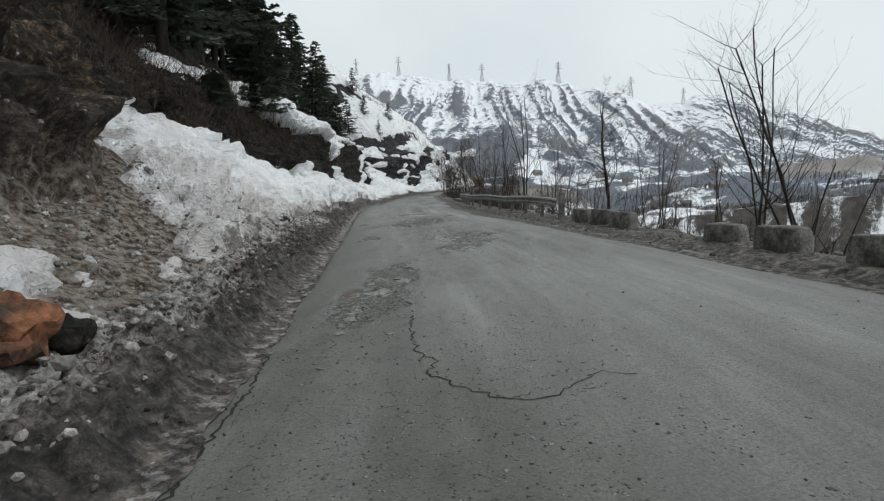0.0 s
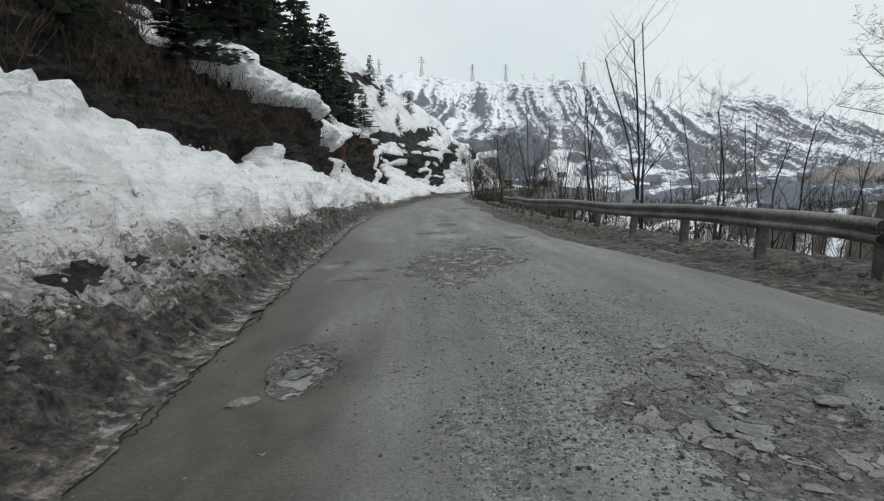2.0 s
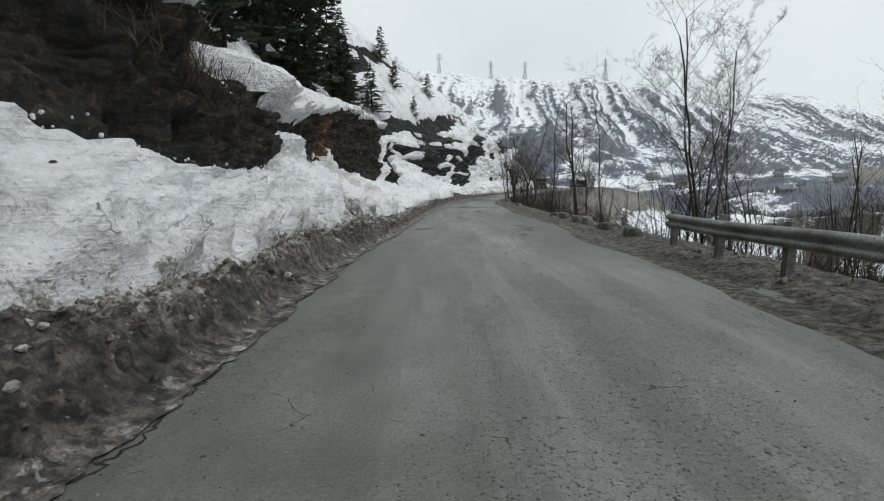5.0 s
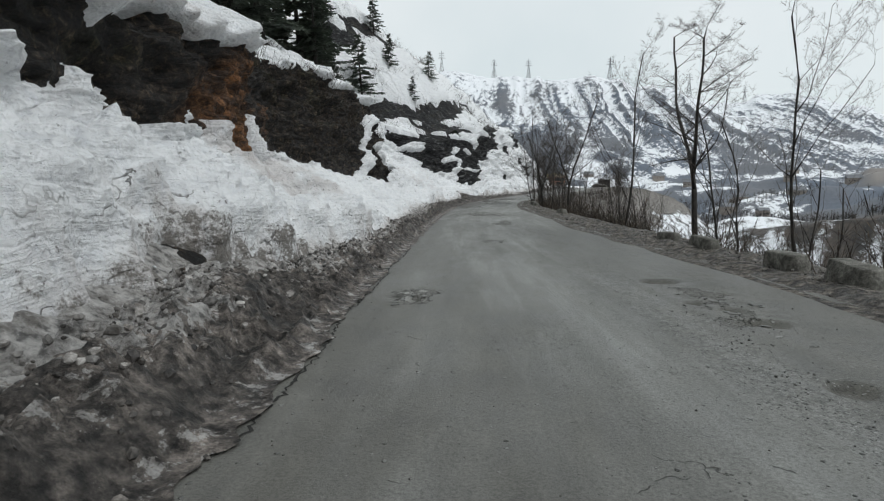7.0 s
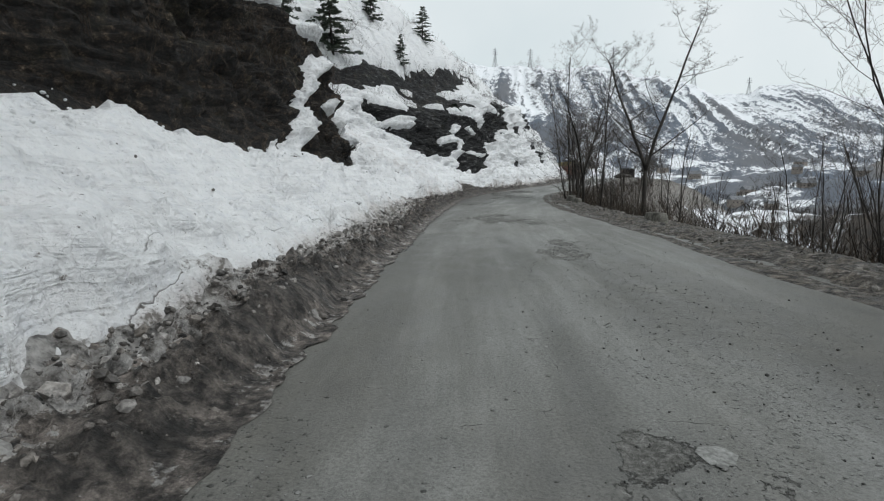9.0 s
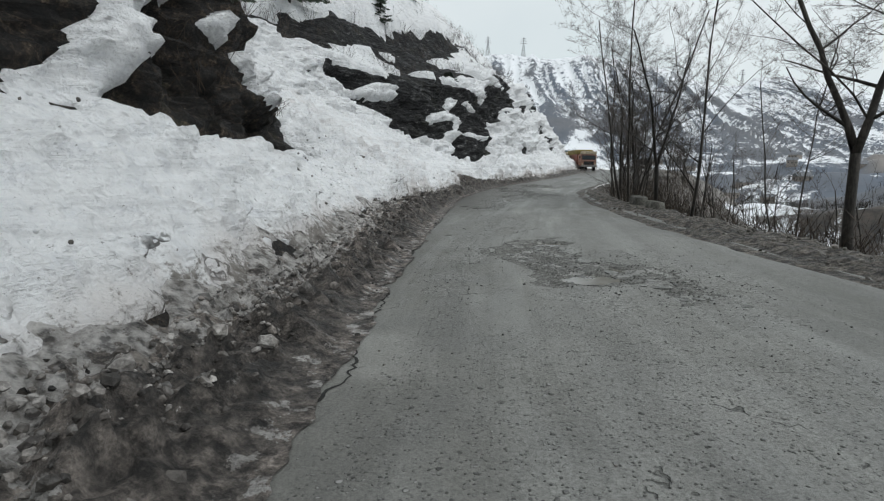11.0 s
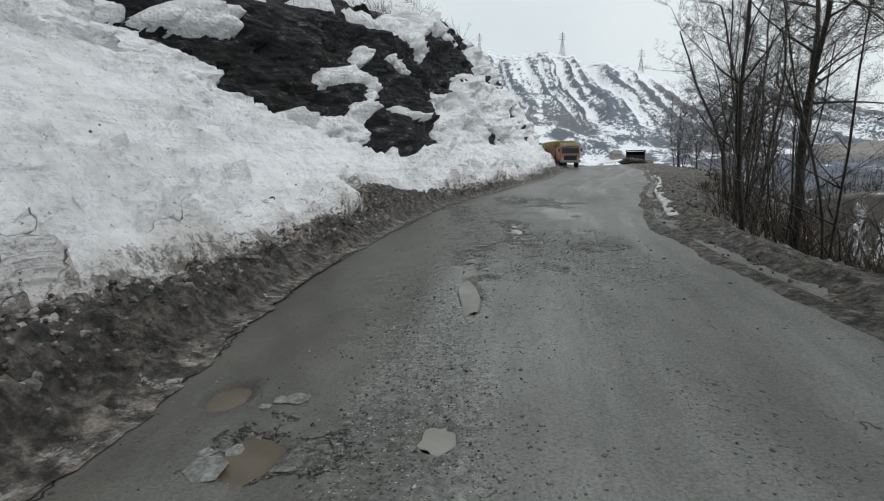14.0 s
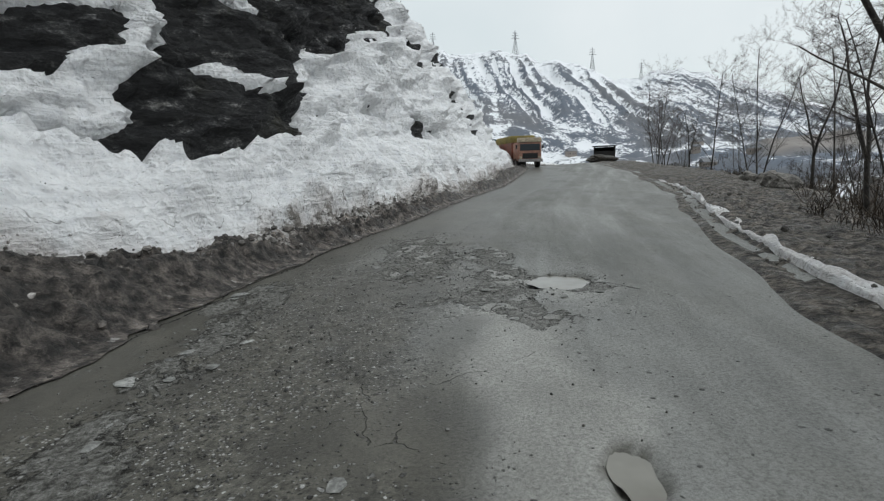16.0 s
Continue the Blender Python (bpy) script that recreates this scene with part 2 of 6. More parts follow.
    c = mixc(n, l, lift(n, l, grime, -0.08, 0.26, 0.92), c, mixc(n, l, fine, (0.07, 0.06, 0.05), (0.26, 0.235, 0.205)))
    specks = math_node(n, l, "ADD", tex_noise(n, l, v, 9.0, 7, 0.78), math_node(n, l, "MULTIPLY", dirt, 0.06))
    c = mixc(n, l, lift(n, l, specks, 0.635, 0.68, 0.85), c, (0.10, 0.08, 0.066))
    l.new(c, b.inputs["Base Color"])
    b.inputs["Roughness"].default_value = 0.75
    h = math_node(n, l, "ADD", mid, math_node(n, l, "MULTIPLY", fine, 0.22))
    h = math_node(n, l, "ADD", h, math_node(n, l, "MULTIPLY", layer, 0.7))
    h = math_node(n, l, "ADD", h, math_node(n, l, "MULTIPLY", math_node(n, l, "MULTIPLY", cup, where), 0.8))
    h = math_node(n, l, "ADD", h, math_node(n, l, "MULTIPLY", small.outputs["Distance"], 0.35))
    h = math_node(n, l, "SUBTRACT", h, math_node(n, l, "MULTIPLY", line, 0.5))
    bump(n, l, b, h, 1.0, 0.14)
    return m


def rock_material():
    """Dark bedded rock and earth; the colour changes along the hill."""
    m, n, l, b = nodes_of("hill_rock")
    v = coords(n)
    bed = tex_noise(n, l, v, 1.8, 9, 0.74, (1.0, 1.0, 2.4))
    lump = tex_noise(n, l, v, 0.6, 6, 0.62)
    fine = tex_noise(n, l, v, 5, 9, 0.74)
    plates = n.new("ShaderNodeTexVoronoi")
    plates.inputs["Scale"].default_value = 2.2
    mp = n.new("ShaderNodeMapping")
    mp.inputs["Scale"].default_value = (1.0, 1.0, 2.6)
    l.new(v, mp.inputs["Vector"])
    l.new(mp.outputs[0], plates.inputs["Vector"])
    tone = n.new("ShaderNodeSeparateColor")
    l.new(plates.outputs["Color"], tone.inputs[0])
    # black and brown ramps also carry crevice shade and strata-edge highlights as colour
    black = ramp(n, l, bed, [(0.40, (0.003, 0.003, 0.004)), (0.52, (0.012, 0.012, 0.013)), (0.59, (0.055, 0.055, 0.055)), (0.67, (0.21, 0.205, 0.195))])
    brown = ramp(n, l, fine, [(0.38, (0.005, 0.004, 0.0035)), (0.50, (0.018, 0.0135, 0.010)), (0.60, (0.056, 0.040, 0.028)), (0.68, (0.15, 0.115, 0.08))])
    rust = ramp(n, l, fine, [(0.38, (0.015, 0.011, 0.008)), (0.48, (0.055, 0.036, 0.023)), (0.56, (0.15, 0.10, 0.062)), (0.66, (0.34, 0.28, 0.20))])
    orange = ramp(n, l, fine, [(0.36, (0.04, 0.018, 0.008)), (0.62, (0.24, 0.105, 0.038))])
    litter = ramp(n, l, fine, [(0.38, (0.04, 0.026, 0.017)), (0.45, (0.20, 0.135, 0.095)), (0.51, (0.42, 0.345, 0.285)), (0.60, (0.66, 0.60, 0.55))])
    c = mixc(n, l, attr(n, "black_rock"), brown, black)
    c = mixc(n, l, math_node(n, l, "MULTIPLY", attr(n, "rusty"), ramp(n, l, lump, [(0.42, g3(0.3)), (0.58, g3(1))])), c, rust)
    c = mixc(n, l, attr(n, "orange_earth"), c, orange)
    c = mixc(n, l, ramp(n, l, lump, [(0.55, g3(0)), (0.68, g3(0.3))]), c, (0.07, 0.065, 0.03))
    c = mixc(n, l, 0.75, c, ramp(n, l, tone.outputs[0], [(0.1, g3(0.25)), (0.6, g3(1.0)), (0.95, g3(2.3))]), "MULTIPLY")
    grain = tex_noise(n, l, v, 14, 7, 0.75, (1.0, 1.0, 1.6))
    c = mixc(n, l, 0.8, c, ramp(n, l, grain, [(0.38, g3(0.35)), (0.50, g3(1.0)), (0.62, g3(2.0))]), "MULTIPLY")
    c = mixc(n, l, attr(n, "litter"), c, litter)
    l.new(c, b.inputs["Base Color"])
    l.new(ramp(n, l, attr(n, "black_rock"), [(0.0, g3(0.92)), (1.0, g3(0.72))]), b.inputs["Roughness"])
    chips = tex_noise(n, l, v, 16, 7, 0.72, (1.0, 1.0, 1.7))
    h = math_node(n, l, "ADD", bed, math_node(n, l, "MULTIPLY", fine, 0.7))
    h = math_node(n, l, "SUBTRACT", h, math_node(n, l, "MULTIPLY", plates.outputs["Distance"], 0.5))
    h = math_node(n, l, "ADD", h, math_node(n, l, "MULTIPLY", chips, 0.25))
    bump(n, l, b, h, 1.0, 0.45)
    return m


def road_material():
    """Worn asphalt: dusty grey, mud film where wet, loose gravel, broken places of slabs and aggregate."""
    m, n, l, b = nodes_of("worn_asphalt")
    v = coords(n)
    grit, wet, broken_mask, pale = attr(n, "grit"), attr(n, "wet"), attr(n, "broken"), attr(n, "pale")
    patch = tex_noise(n, l, v, 0.35, 6, 0.6, (1, 0.35, 1))
    mid = tex_noise(n, l, v, 2.4, 7, 0.68, (1, 0.6, 1))
    grain = tex_noise(n, l, v, 48, 5, 0.78)
    c = ramp(n, l, patch, [(0.36, (0.172, 0.172, 0.159)), (0.5, (0.212, 0.212, 0.199)), (0.64, (0.252, 0.253, 0.240))])
    c = mixc(n, l, 0.5, c, ramp(n, l, mid, [(0.36, g3(0.68)), (0.62, g3(1.15))]), "MULTIPLY")
    # wheel tracks
    comb = n.new("ShaderNodeCombineXYZ")
    l.new(attr(n, "across"), comb.inputs[0])
    sep = n.new("ShaderNodeSeparateXYZ")
    l.new(v, sep.inputs[0])
    l.new(math_node(n, l, "MULTIPLY", sep.outputs[1], 0.07), comb.inputs[1])
    tracks = tex_noise(n, l, comb.outputs[0], 1.5, 7, 0.66)
    c = mixc(n, l, 0.8, c, ramp(n, l, tracks, [(0.36, g3(0.74)), (0.5, g3(1.0)), (0.64, g3(1.15))]), "MULTIPLY")
    smear = tex_noise(n, l, v, 1.1, 6, 0.68, (1.3, 0.28, 1))
    c = mixc(n, l, 0.5, c, ramp(n, l, smear, [(0.36, (1.14, 1.14, 1.15)), (0.66, (0.72, 0.71, 0.68))]), "MULTIPLY")
    c = mixc(n, l, math_node(n, l, "MULTIPLY", pale, 0.75), c, ramp(n, l, mid, [(0.36, (0.29, 0.285, 0.262)), (0.62, (0.39, 0.385, 0.36))]))
    c = mixc(n, l, math_node(n, l, "MULTIPLY", wet, 0.80), c, ramp(n, l, mid, [(0.36, (0.042, 0.038, 0.030)), (0.62, (0.085, 0.078, 0.061))]))
    # fine aggregate
    c = mixc(n, l, 0.55, c, ramp(n, l, grain, [(0.38, g3(0.40)), (0.50, g3(1.0)), (0.62, g3(1.4))]), "MULTIPLY")
    # loose gravel: pale and dark stones, thick where gritty
    h = math_node(n, l, "MULTIPLY", grain, 0.35)
    for scale, share, thick in ((40.0, 0.85, 1.0), (22.0, 0.14, 1.6)):
        st = n.new("ShaderNodeTexVoronoi")
        st.inputs["Scale"].default_value = scale
        l.new(warped(n, l, v, 0.8 * scale, 0.9 / scale, 2), st.inputs["Vector"])
        pick = n.new("ShaderNodeSeparateColor")
        l.new(st.outputs["Color"], pick.inputs[0])
        density = math_node(n, l, "MULTIPLY_ADD", grit, share)
        density.node.inputs[2].default_value = 0.012
        on = math_node(n, l, "LESS_THAN", pick.outputs[0], density)
        body = math_node(n, l, "MULTIPLY", lift(n, l, st.outputs["Distance"], 0.42, 0.24), on)
        tone = ramp(n, l, pick.outputs[1], [(0.0, (0.03, 0.029, 0.027)), (0.50, (0.085, 0.083, 0.078)), (0.72, (0.17, 0.168, 0.16)), (1.0, (0.33, 0.325, 0.31))])
        rubble = ramp(n, l, pick.outputs[1], [(0.0, (0.022, 0.021, 0.02)), (0.46, (0.055, 0.053, 0.05)), (0.54, (0.24, 0.237, 0.225)), (1.0, (0.44, 0.435, 0.42))])
        tone = mixc(n, l, lift(n, l, grit, 0.35, 0.6), tone, rubble)
        c = mixc(n, l, math_node(n, l, "MULTIPLY", body, 0.85), c, tone)
        h = math_node(n, l, "ADD", h, math_node(n, l, "MULTIPLY", body, 0.5 * thick))
    # broken places: plates of old surfacing between crumbled hollows
    shape = tex_noise(n, l, warped(n, l, v, 2.6, 0.35), 2.3, 9, 0.68, (1.0, 0.75, 1))
    wear = math_node(n, l, "ADD", shape, math_node(n, l, "MULTIPLY", math_node(n, l, "SUBTRACT", broken_mask, 0.5), 0.30))
    eaten = math_node(n, l, "MULTIPLY", lift(n, l, wear, 0.50, 0.53), lift(n, l, broken_mask, 0.12, 0.4))
    plate = n.new("ShaderNodeTexVoronoi")
    plate.feature = "DISTANCE_TO_EDGE"
    plate.inputs["Scale"].default_value = 4.6
    plate_tone = n.new("ShaderNodeTexVoronoi")
    plate_tone.inputs["Scale"].default_value = 4.6
    wv = warped(n, l, v, 4.2, 0.34)
    l.new(wv, plate.inputs["Vector"])
    l.new(wv, plate_tone.inputs["Vector"])
    pt = n.new("ShaderNodeSeparateColor")
    l.new(plate_tone.outputs["Color"], pt.inputs[0])
    crumble = tex_noise(n, l, v, 19, 6, 0.78)
    c = mixc(n, l, lift(n, l, grit, 0.25, 0.7, 0.9), c, ramp(n, l, crumble, [(0.38, g3(0.42)), (0.50, g3(1.0)), (0.62, g3(1.55))]), "MULTIPLY")
    floor_c = ramp(n, l, crumble, [(0.36, (0.045, 0.043, 0.038)), (0.48, (0.13, 0.127, 0.115)), (0.58, (0.24, 0.236, 0.22)), (0.68, (0.37, 0.365, 0.345))])
    c = mixc(n, l, math_node(n, l, "MULTIPLY", eaten, 0.85), c, floor_c)
    in_broken = lift(n, l, broken_mask, 0.60, 0.80)
    slab_top = math_node(n, l, "MULTIPLY", math_node(n, l, "GREATER_THAN", pt.outputs[0], 0.70), math_node(n, l, "MULTIPLY", in_broken, lift(n, l, plate.outputs["Distance"], 0.03, 0.055)))
    c = mixc(n, l, math_node(n, l, "MULTIPLY", slab_top, 0.8), c, ramp(n, l, mid, [(0.36, (0.27, 0.267, 0.25)), (0.62, (0.42, 0.415, 0.39))]))
    joint = math_node(n, l, "MULTIPLY", lift(n, l, plate.outputs["Distance"], 0.03, 0.006), math_node(n, l, "MULTIPLY", in_broken, lift(n, l, mid, 0.46, 0.56)))
    c = mixc(n, l, math_node(n, l, "MULTIPLY", joint, 0.6), c, (0.026, 0.025, 0.022))
    lip = math_node(n, l, "MULTIPLY", lift(n, l, math_node(n, l, "ABSOLUTE", math_node(n, l, "SUBTRACT", wear, 0.515)), 0.016, 0.003), lift(n, l, broken_mask, 0.12, 0.4))
    c = mixc(n, l, math_node(n, l, "MULTIPLY", lip, 0.7), c, (0.035, 0.033, 0.03))
    # hairline cracks
    cells = n.new("ShaderNodeTexVoronoi")
    cells.feature = "DISTANCE_TO_EDGE"
    cells.inputs["Scale"].default_value = 0.42
    l.new(warped(n, l, v, 1.3, 0.9), cells.inputs["Vector"])
    hair = math_node(n, l, "MULTIPLY", lift(n, l, cells.outputs["Distance"], 0.0026, 0.0008), lift(n, l, mid, 0.56, 0.60, 0.6))
    c = mixc(n, l, hair, c, (0.02, 0.02, 0.018))
    l.new(c, b.inputs["Base Color"])
    r = mixc(n, l, wet, ramp(n, l, mid, [(0.36, g3(0.50)), (0.62, g3(0.82))]), g3(0.34))
    r = mixc(n, l, lift(n, l, tracks, 0.50, 0.62, 0.5), r, g3(0.36))
    r = mixc(n, l, lift(n, l, eaten, 0.3, 0.8), r, g3(0.75))
    l.new(r, b.inputs["Roughness"])
    l.new(ramp(n, l, wet, [(0.3, g3(0.42)), (0.9, g3(0.20))]), b.inputs["Specular IOR Level"])
    dry = math_node(n, l, "MULTIPLY_ADD", wet, -0.7)
    dry.node.inputs[2].default_value = 1.0
    h = math_node(n, l, "MULTIPLY", h, dry)
    h = math_node(n, l, "SUBTRACT", h, math_node(n, l, "MULTIPLY", eaten, math_node(n, l, "SUBTRACT", 1.5, crumble)))
    h = math_node(n, l, "ADD", h, math_node(n, l, "MULTIPLY", slab_top, 0.8))
    h = math_node(n, l, "SUBTRACT", h, math_node(n, l, "ADD", joint, hair))
    bump(n, l, b, h, 1.0, 0.03)
    return m


def mud_material(name, ice_share, tone):
    """Churned mud, grit and dirty ice; lumpy, paler and icier where the icy mask is high."""
    m, n, l, b = nodes_of(name)
    v = coords(n)
    icy = attr(n, "icy")
    mid = tex_noise(n, l, v, 2.0, 7, 0.7)
    lumps = tex_noise(n, l, warped(n, l, v, 4.0, 0.12), 6.0, 8, 0.68)
    fine = tex_noise(n, l, v, 42, 6, 0.75)
    dark, pale = tuple(0.22 * k for k in tone), tuple(2.0 * k for k in tone)
    c = ramp(n, l, lumps, [(0.38, dark), (0.50, tone), (0.60, pale)])
    c = mixc(n, l, 0.8, c, ramp(n, l, mid, [(0.36, g3(0.52)), (0.62, g3(1.3))]), "MULTIPLY")
    c = mixc(n, l, 0.75, c, ramp(n, l, fine, [(0.38, g3(0.5)), (0.62, g3(1.35))]), "MULTIPLY")
    c = mixc(n, l, 1.0, c, ramp(n, l, icy, [(0.0, g3(0.66)), (0.6, g3(1.5))]), "MULTIPLY")
    ice = math_node(n, l, "ADD", tex_noise(n, l, warped(n, l, v, 3.0, 0.15), 5.5, 7, 0.7), math_node(n, l, "MULTIPLY", math_node(n, l, "SUBTRACT", icy, 0.6), 0.26))
    c = mixc(n, l, lift(n, l, ice, 0.50, 0.54, ice_share), c, ramp(n, l, lumps, [(0.36, (0.17, 0.155, 0.14)), (0.58, (0.52, 0.50, 0.48))]))
    # gaps between the lumps, with their shade multiplied into the colour
    gaps = tex_noise(n, l, v, 9.0, 5, 0.6)
    c = mixc(n, l, 0.85, c, ramp(n, l, gaps, [(0.36, g3(0.22)), (0.46, g3(1.0)), (0.64, g3(1.35))]), "MULTIPLY")
    l.new(c, b.inputs["Base Color"])
    l.new(ramp(n, l, mid, [(0.35, g3(0.45)), (0.6, g3(0.9))]), b.inputs["Roughness"])
    h = math_node(n, l, "ADD", math_node(n, l, "MULTIPLY", lumps, 1.2), math_node(n, l, "MULTIPLY", fine, 0.25))
    h = math_node(n, l, "ADD", h, math_node(n, l, "MULTIPLY", gaps, 0.9))
    bump(n, l, b, h, 1.0, 0.13)
    return m


def mountain_material():
    """Snow with bare brush-covered ribs running down the fall line."""
    m, n, l, b = nodes_of("far_slopes")
    v = coords(n)
    rib, near = attr(n, "rib"), attr(n, "near")
    mott = tex_noise(n, l, v, 0.06, 8, 0.75)
    big = tex_noise(n, l, v, 0.006, 5, 0.6)
    fine = tex_noise(n, l, v, 0.30, 6, 0.75)
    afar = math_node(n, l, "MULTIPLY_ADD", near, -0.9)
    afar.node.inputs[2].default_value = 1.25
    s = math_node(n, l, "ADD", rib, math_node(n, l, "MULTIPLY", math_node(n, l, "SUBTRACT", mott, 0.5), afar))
    s = math_node(n, l, "ADD", s, math_node(n, l, "MULTIPLY", math_node(n, l, "SUBTRACT", big, 0.5), 0.5))
    s = math_node(n, l, "ADD", s, math_node(n, l, "MULTIPLY", math_node(n, l, "SUBTRACT", fine, 0.5), 1.0))
    twiggy = tex_noise(n, l, v, 1.6, 7, 0.78)
    s = math_node(n, l, "ADD", s, math_node(n, l, "MULTIPLY", math_node(n, l, "MULTIPLY", math_node(n, l, "SUBTRACT", twiggy, 0.5), near), 1.8))
    # far bare ground is blue-grey: the haze is put into its base colour
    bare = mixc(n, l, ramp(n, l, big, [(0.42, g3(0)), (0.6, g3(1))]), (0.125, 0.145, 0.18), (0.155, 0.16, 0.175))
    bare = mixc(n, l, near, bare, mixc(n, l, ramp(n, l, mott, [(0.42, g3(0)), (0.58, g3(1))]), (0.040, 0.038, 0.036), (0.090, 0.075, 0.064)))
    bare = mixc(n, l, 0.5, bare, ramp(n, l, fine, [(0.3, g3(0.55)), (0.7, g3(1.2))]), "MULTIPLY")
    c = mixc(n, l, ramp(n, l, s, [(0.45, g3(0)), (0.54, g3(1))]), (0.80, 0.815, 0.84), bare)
    c = mixc(n, l, attr(n, "bluff"), c, mixc(n, l, fine, (0.19, 0.175, 0.165), (0.27, 0.245, 0.225)))
    l.new(c, b.inputs["Base Color"])
    b.inputs["Roughness"].default_value = 0.95
    return m


SNOW = snow_material()
ROCK = rock_material()
ASPHALT = road_material()
MUD = mud_material("mud_berm", 0.95, (0.118, 0.102, 0.090))
DIRT = mud_material("shoulder_dirt", 0.25, (0.085, 0.074, 0.062))
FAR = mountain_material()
BARK = surface("grey_bark", (0.022, 0.019, 0.016), (0.07, 0.062, 0.054), 6, 50, (0.85, 0.95), 0.7, 0.01, stretch=(1, 1, 0.3), vary=0.5)
TWIG = surface("twigs", (0.05, 0.042, 0.036), (0.125, 0.105, 0.092), 3, 30, (0.85, 0.95), 0.2, 0.005, vary=0.4)
BRUSH = surface("dry_brush", (0.022, 0.015, 0.010), (0.085, 0.062, 0.043), 2, 20, (0.9, 0.95), 0.2, 0.005)
NEEDLE = surface("pine_needles", (0.075, 0.098, 0.074), (0.155, 0.185, 0.140), 1.2, 14, (0.7, 0.9), 0.2, 0.01, vary=0.4)
CONCRETE = surface("weathered_concrete", (0.07, 0.066, 0.055), (0.27, 0.26, 0.23), 2.4, 24, (0.85, 0.95), 0.8, 0.02, vary=0.5)
GALV = surface("dirty_galvanised_steel", (0.16, 0.155, 0.14), (0.36, 0.36, 0.345), 1.6, 30, (0.42, 0.65), 0.15, 0.003, metal=0.4)
POSTM = surface("stained_post", (0.10, 0.095, 0.085), (0.25, 0.24, 0.225), 3, 30, (0.75, 0.9), 0.4, 0.006)
STEEL = surface("tower_steel", (0.22, 0.23, 0.25), (0.34, 0.35, 0.37), 0.5, 4, (0.5, 0.7), 0.1, 0.01, metal=0.3)
STONE = surface("pale_stone", (0.10, 0.09, 0.08), (0.34, 0.32, 0.29), 2, 22, (0.8, 0.95), 0.7, 0.02, vary=0.6)
REDROCK = surface("rust_red_stone", (0.022, 0.014, 0.010), (0.30, 0.125, 0.06), 3.4, 16, (0.75, 0.95), 0.9, 0.03)
SLAB = surface("broken_asphalt_slab", (0.13, 0.13, 0.12), (0.30, 0.30, 0.285), 3, 34, (0.55, 0.85), 0.8, 0.012)
CLOD = surface("mud_clod", (0.035, 0.030, 0.027), (0.19, 0.17, 0.152), 5, 30, (0.5, 0.9), 0.8, 0.02)


def vary_islands(m, low, high):
    """Each loose piece of one mesh gets a tone of its own."""
    n, l = m.node_tree.nodes, m.node_tree.links
    b = n["Principled BSDF"]
    old = b.inputs["Base Color"].links[0].from_socket
    k = ramp(n, l, n.new("ShaderNodeNewGeometry").outputs["Random Per Island"], [(0.0, g3(low)), (1.0, g3(high))])
    l.new(mixc(n, l, 1.0, old, k, "MULTIPLY"), b.inputs["Base Color"])


OLD_ICE = surface("dirty_old_ice", (0.15, 0.132, 0.115), (0.46, 0.435, 0.41), 5, 34, (0.5, 0.8), 0.6, 0.02)
GRAVELM = surface("loose_gravel", (0.06, 0.058, 0.054), (0.30, 0.295, 0.28), 6, 30, (0.6, 0.9), 0.5, 0.01)
vary_islands(CLOD, 0.3, 1.6)
vary_islands(GRAVELM, 0.3, 1.4)
vary_islands(OLD_ICE, 0.25, 1.25)
vary_islands(STONE, 0.5, 1.4)
vary_islands(SLAB, 0.7, 1.35)


def water_material(name, dark, light):
    m, n, l, b = nodes_of(name)
    v = coords(n)
    l.new(ramp(n, l, tex_noise(n, l, v, 2.5, 3), [(0.3, dark), (0.7, light)]), b.inputs["Base Color"])
    b.inputs["Roughness"].default_value = 0.12
    b.inputs["Specular IOR Level"].default_value = 0.4
    return m


WATER = water_material("muddy_water", (0.17, 0.160, 0.135), (0.25, 0.240, 0.210))
BROWN_WATER = water_material("brown_water", (0.075, 0.058, 0.038), (0.125, 0.10, 0.07))


# ---- mesh helpers ----
def link_mesh(name, verts, faces, material, smooth=True, parent=None):
    me = bpy.data.meshes.new(name)
    me.from_pydata(verts, [], faces)
    me.materials.append(material)
    if smooth:
        me.shade_smooth()
    ob = new(name, me)
    if parent:
        ob.parent = parent
    return ob


def grid(name, X, Y, Z, material, keep=None, attrs=None):
    """A sheet from three arrays of one shape; keep: which of its corners stand."""
    rows, cols = X.shape
    co = np.stack([X, Y, Z], -1).reshape(-1, 3)
    idx = np.arange(rows * cols).reshape(rows, cols)
    quads = np.stack([idx[:-1, :-1], idx[:-1, 1:], idx[1:, 1:], idx[1:, :-1]], -1).reshape(-1, 4)
    used = np.ones(len(co), bool)
    if keep is not None:
        k = keep.reshape(-1)
        quads = quads[k[quads].any(1)]
        used[:] = False
        used[quads.reshape(-1)] = True
    remap = np.cumsum(used) - 1
    quads = remap[quads]
    me = bpy.data.meshes.new(name)
    me.vertices.add(int(used.sum()))
    me.vertices.foreach_set("co", co[used].astype(np.float32).reshape(-1))
    me.loops.add(len(quads) * 4)
    me.loops.foreach_set("vertex_index", quads.astype(np.int32).reshape(-1))
    me.polygons.add(len(quads))
    me.polygons.foreach_set("loop_start", np.arange(0, len(quads) * 4, 4, dtype=np.int32))
    me.update(calc_edges=True)
    me.validate()
    me.shade_smooth()
    me.materials.append(material)
    for key, val in (attrs or {}).items():
        a = me.attributes.new(key, "FLOAT", "POINT")
        a.data.foreach_set("value", np.broadcast_to(val, X.shape).reshape(-1)[used].astype(np.float32))
    return new(name, me)


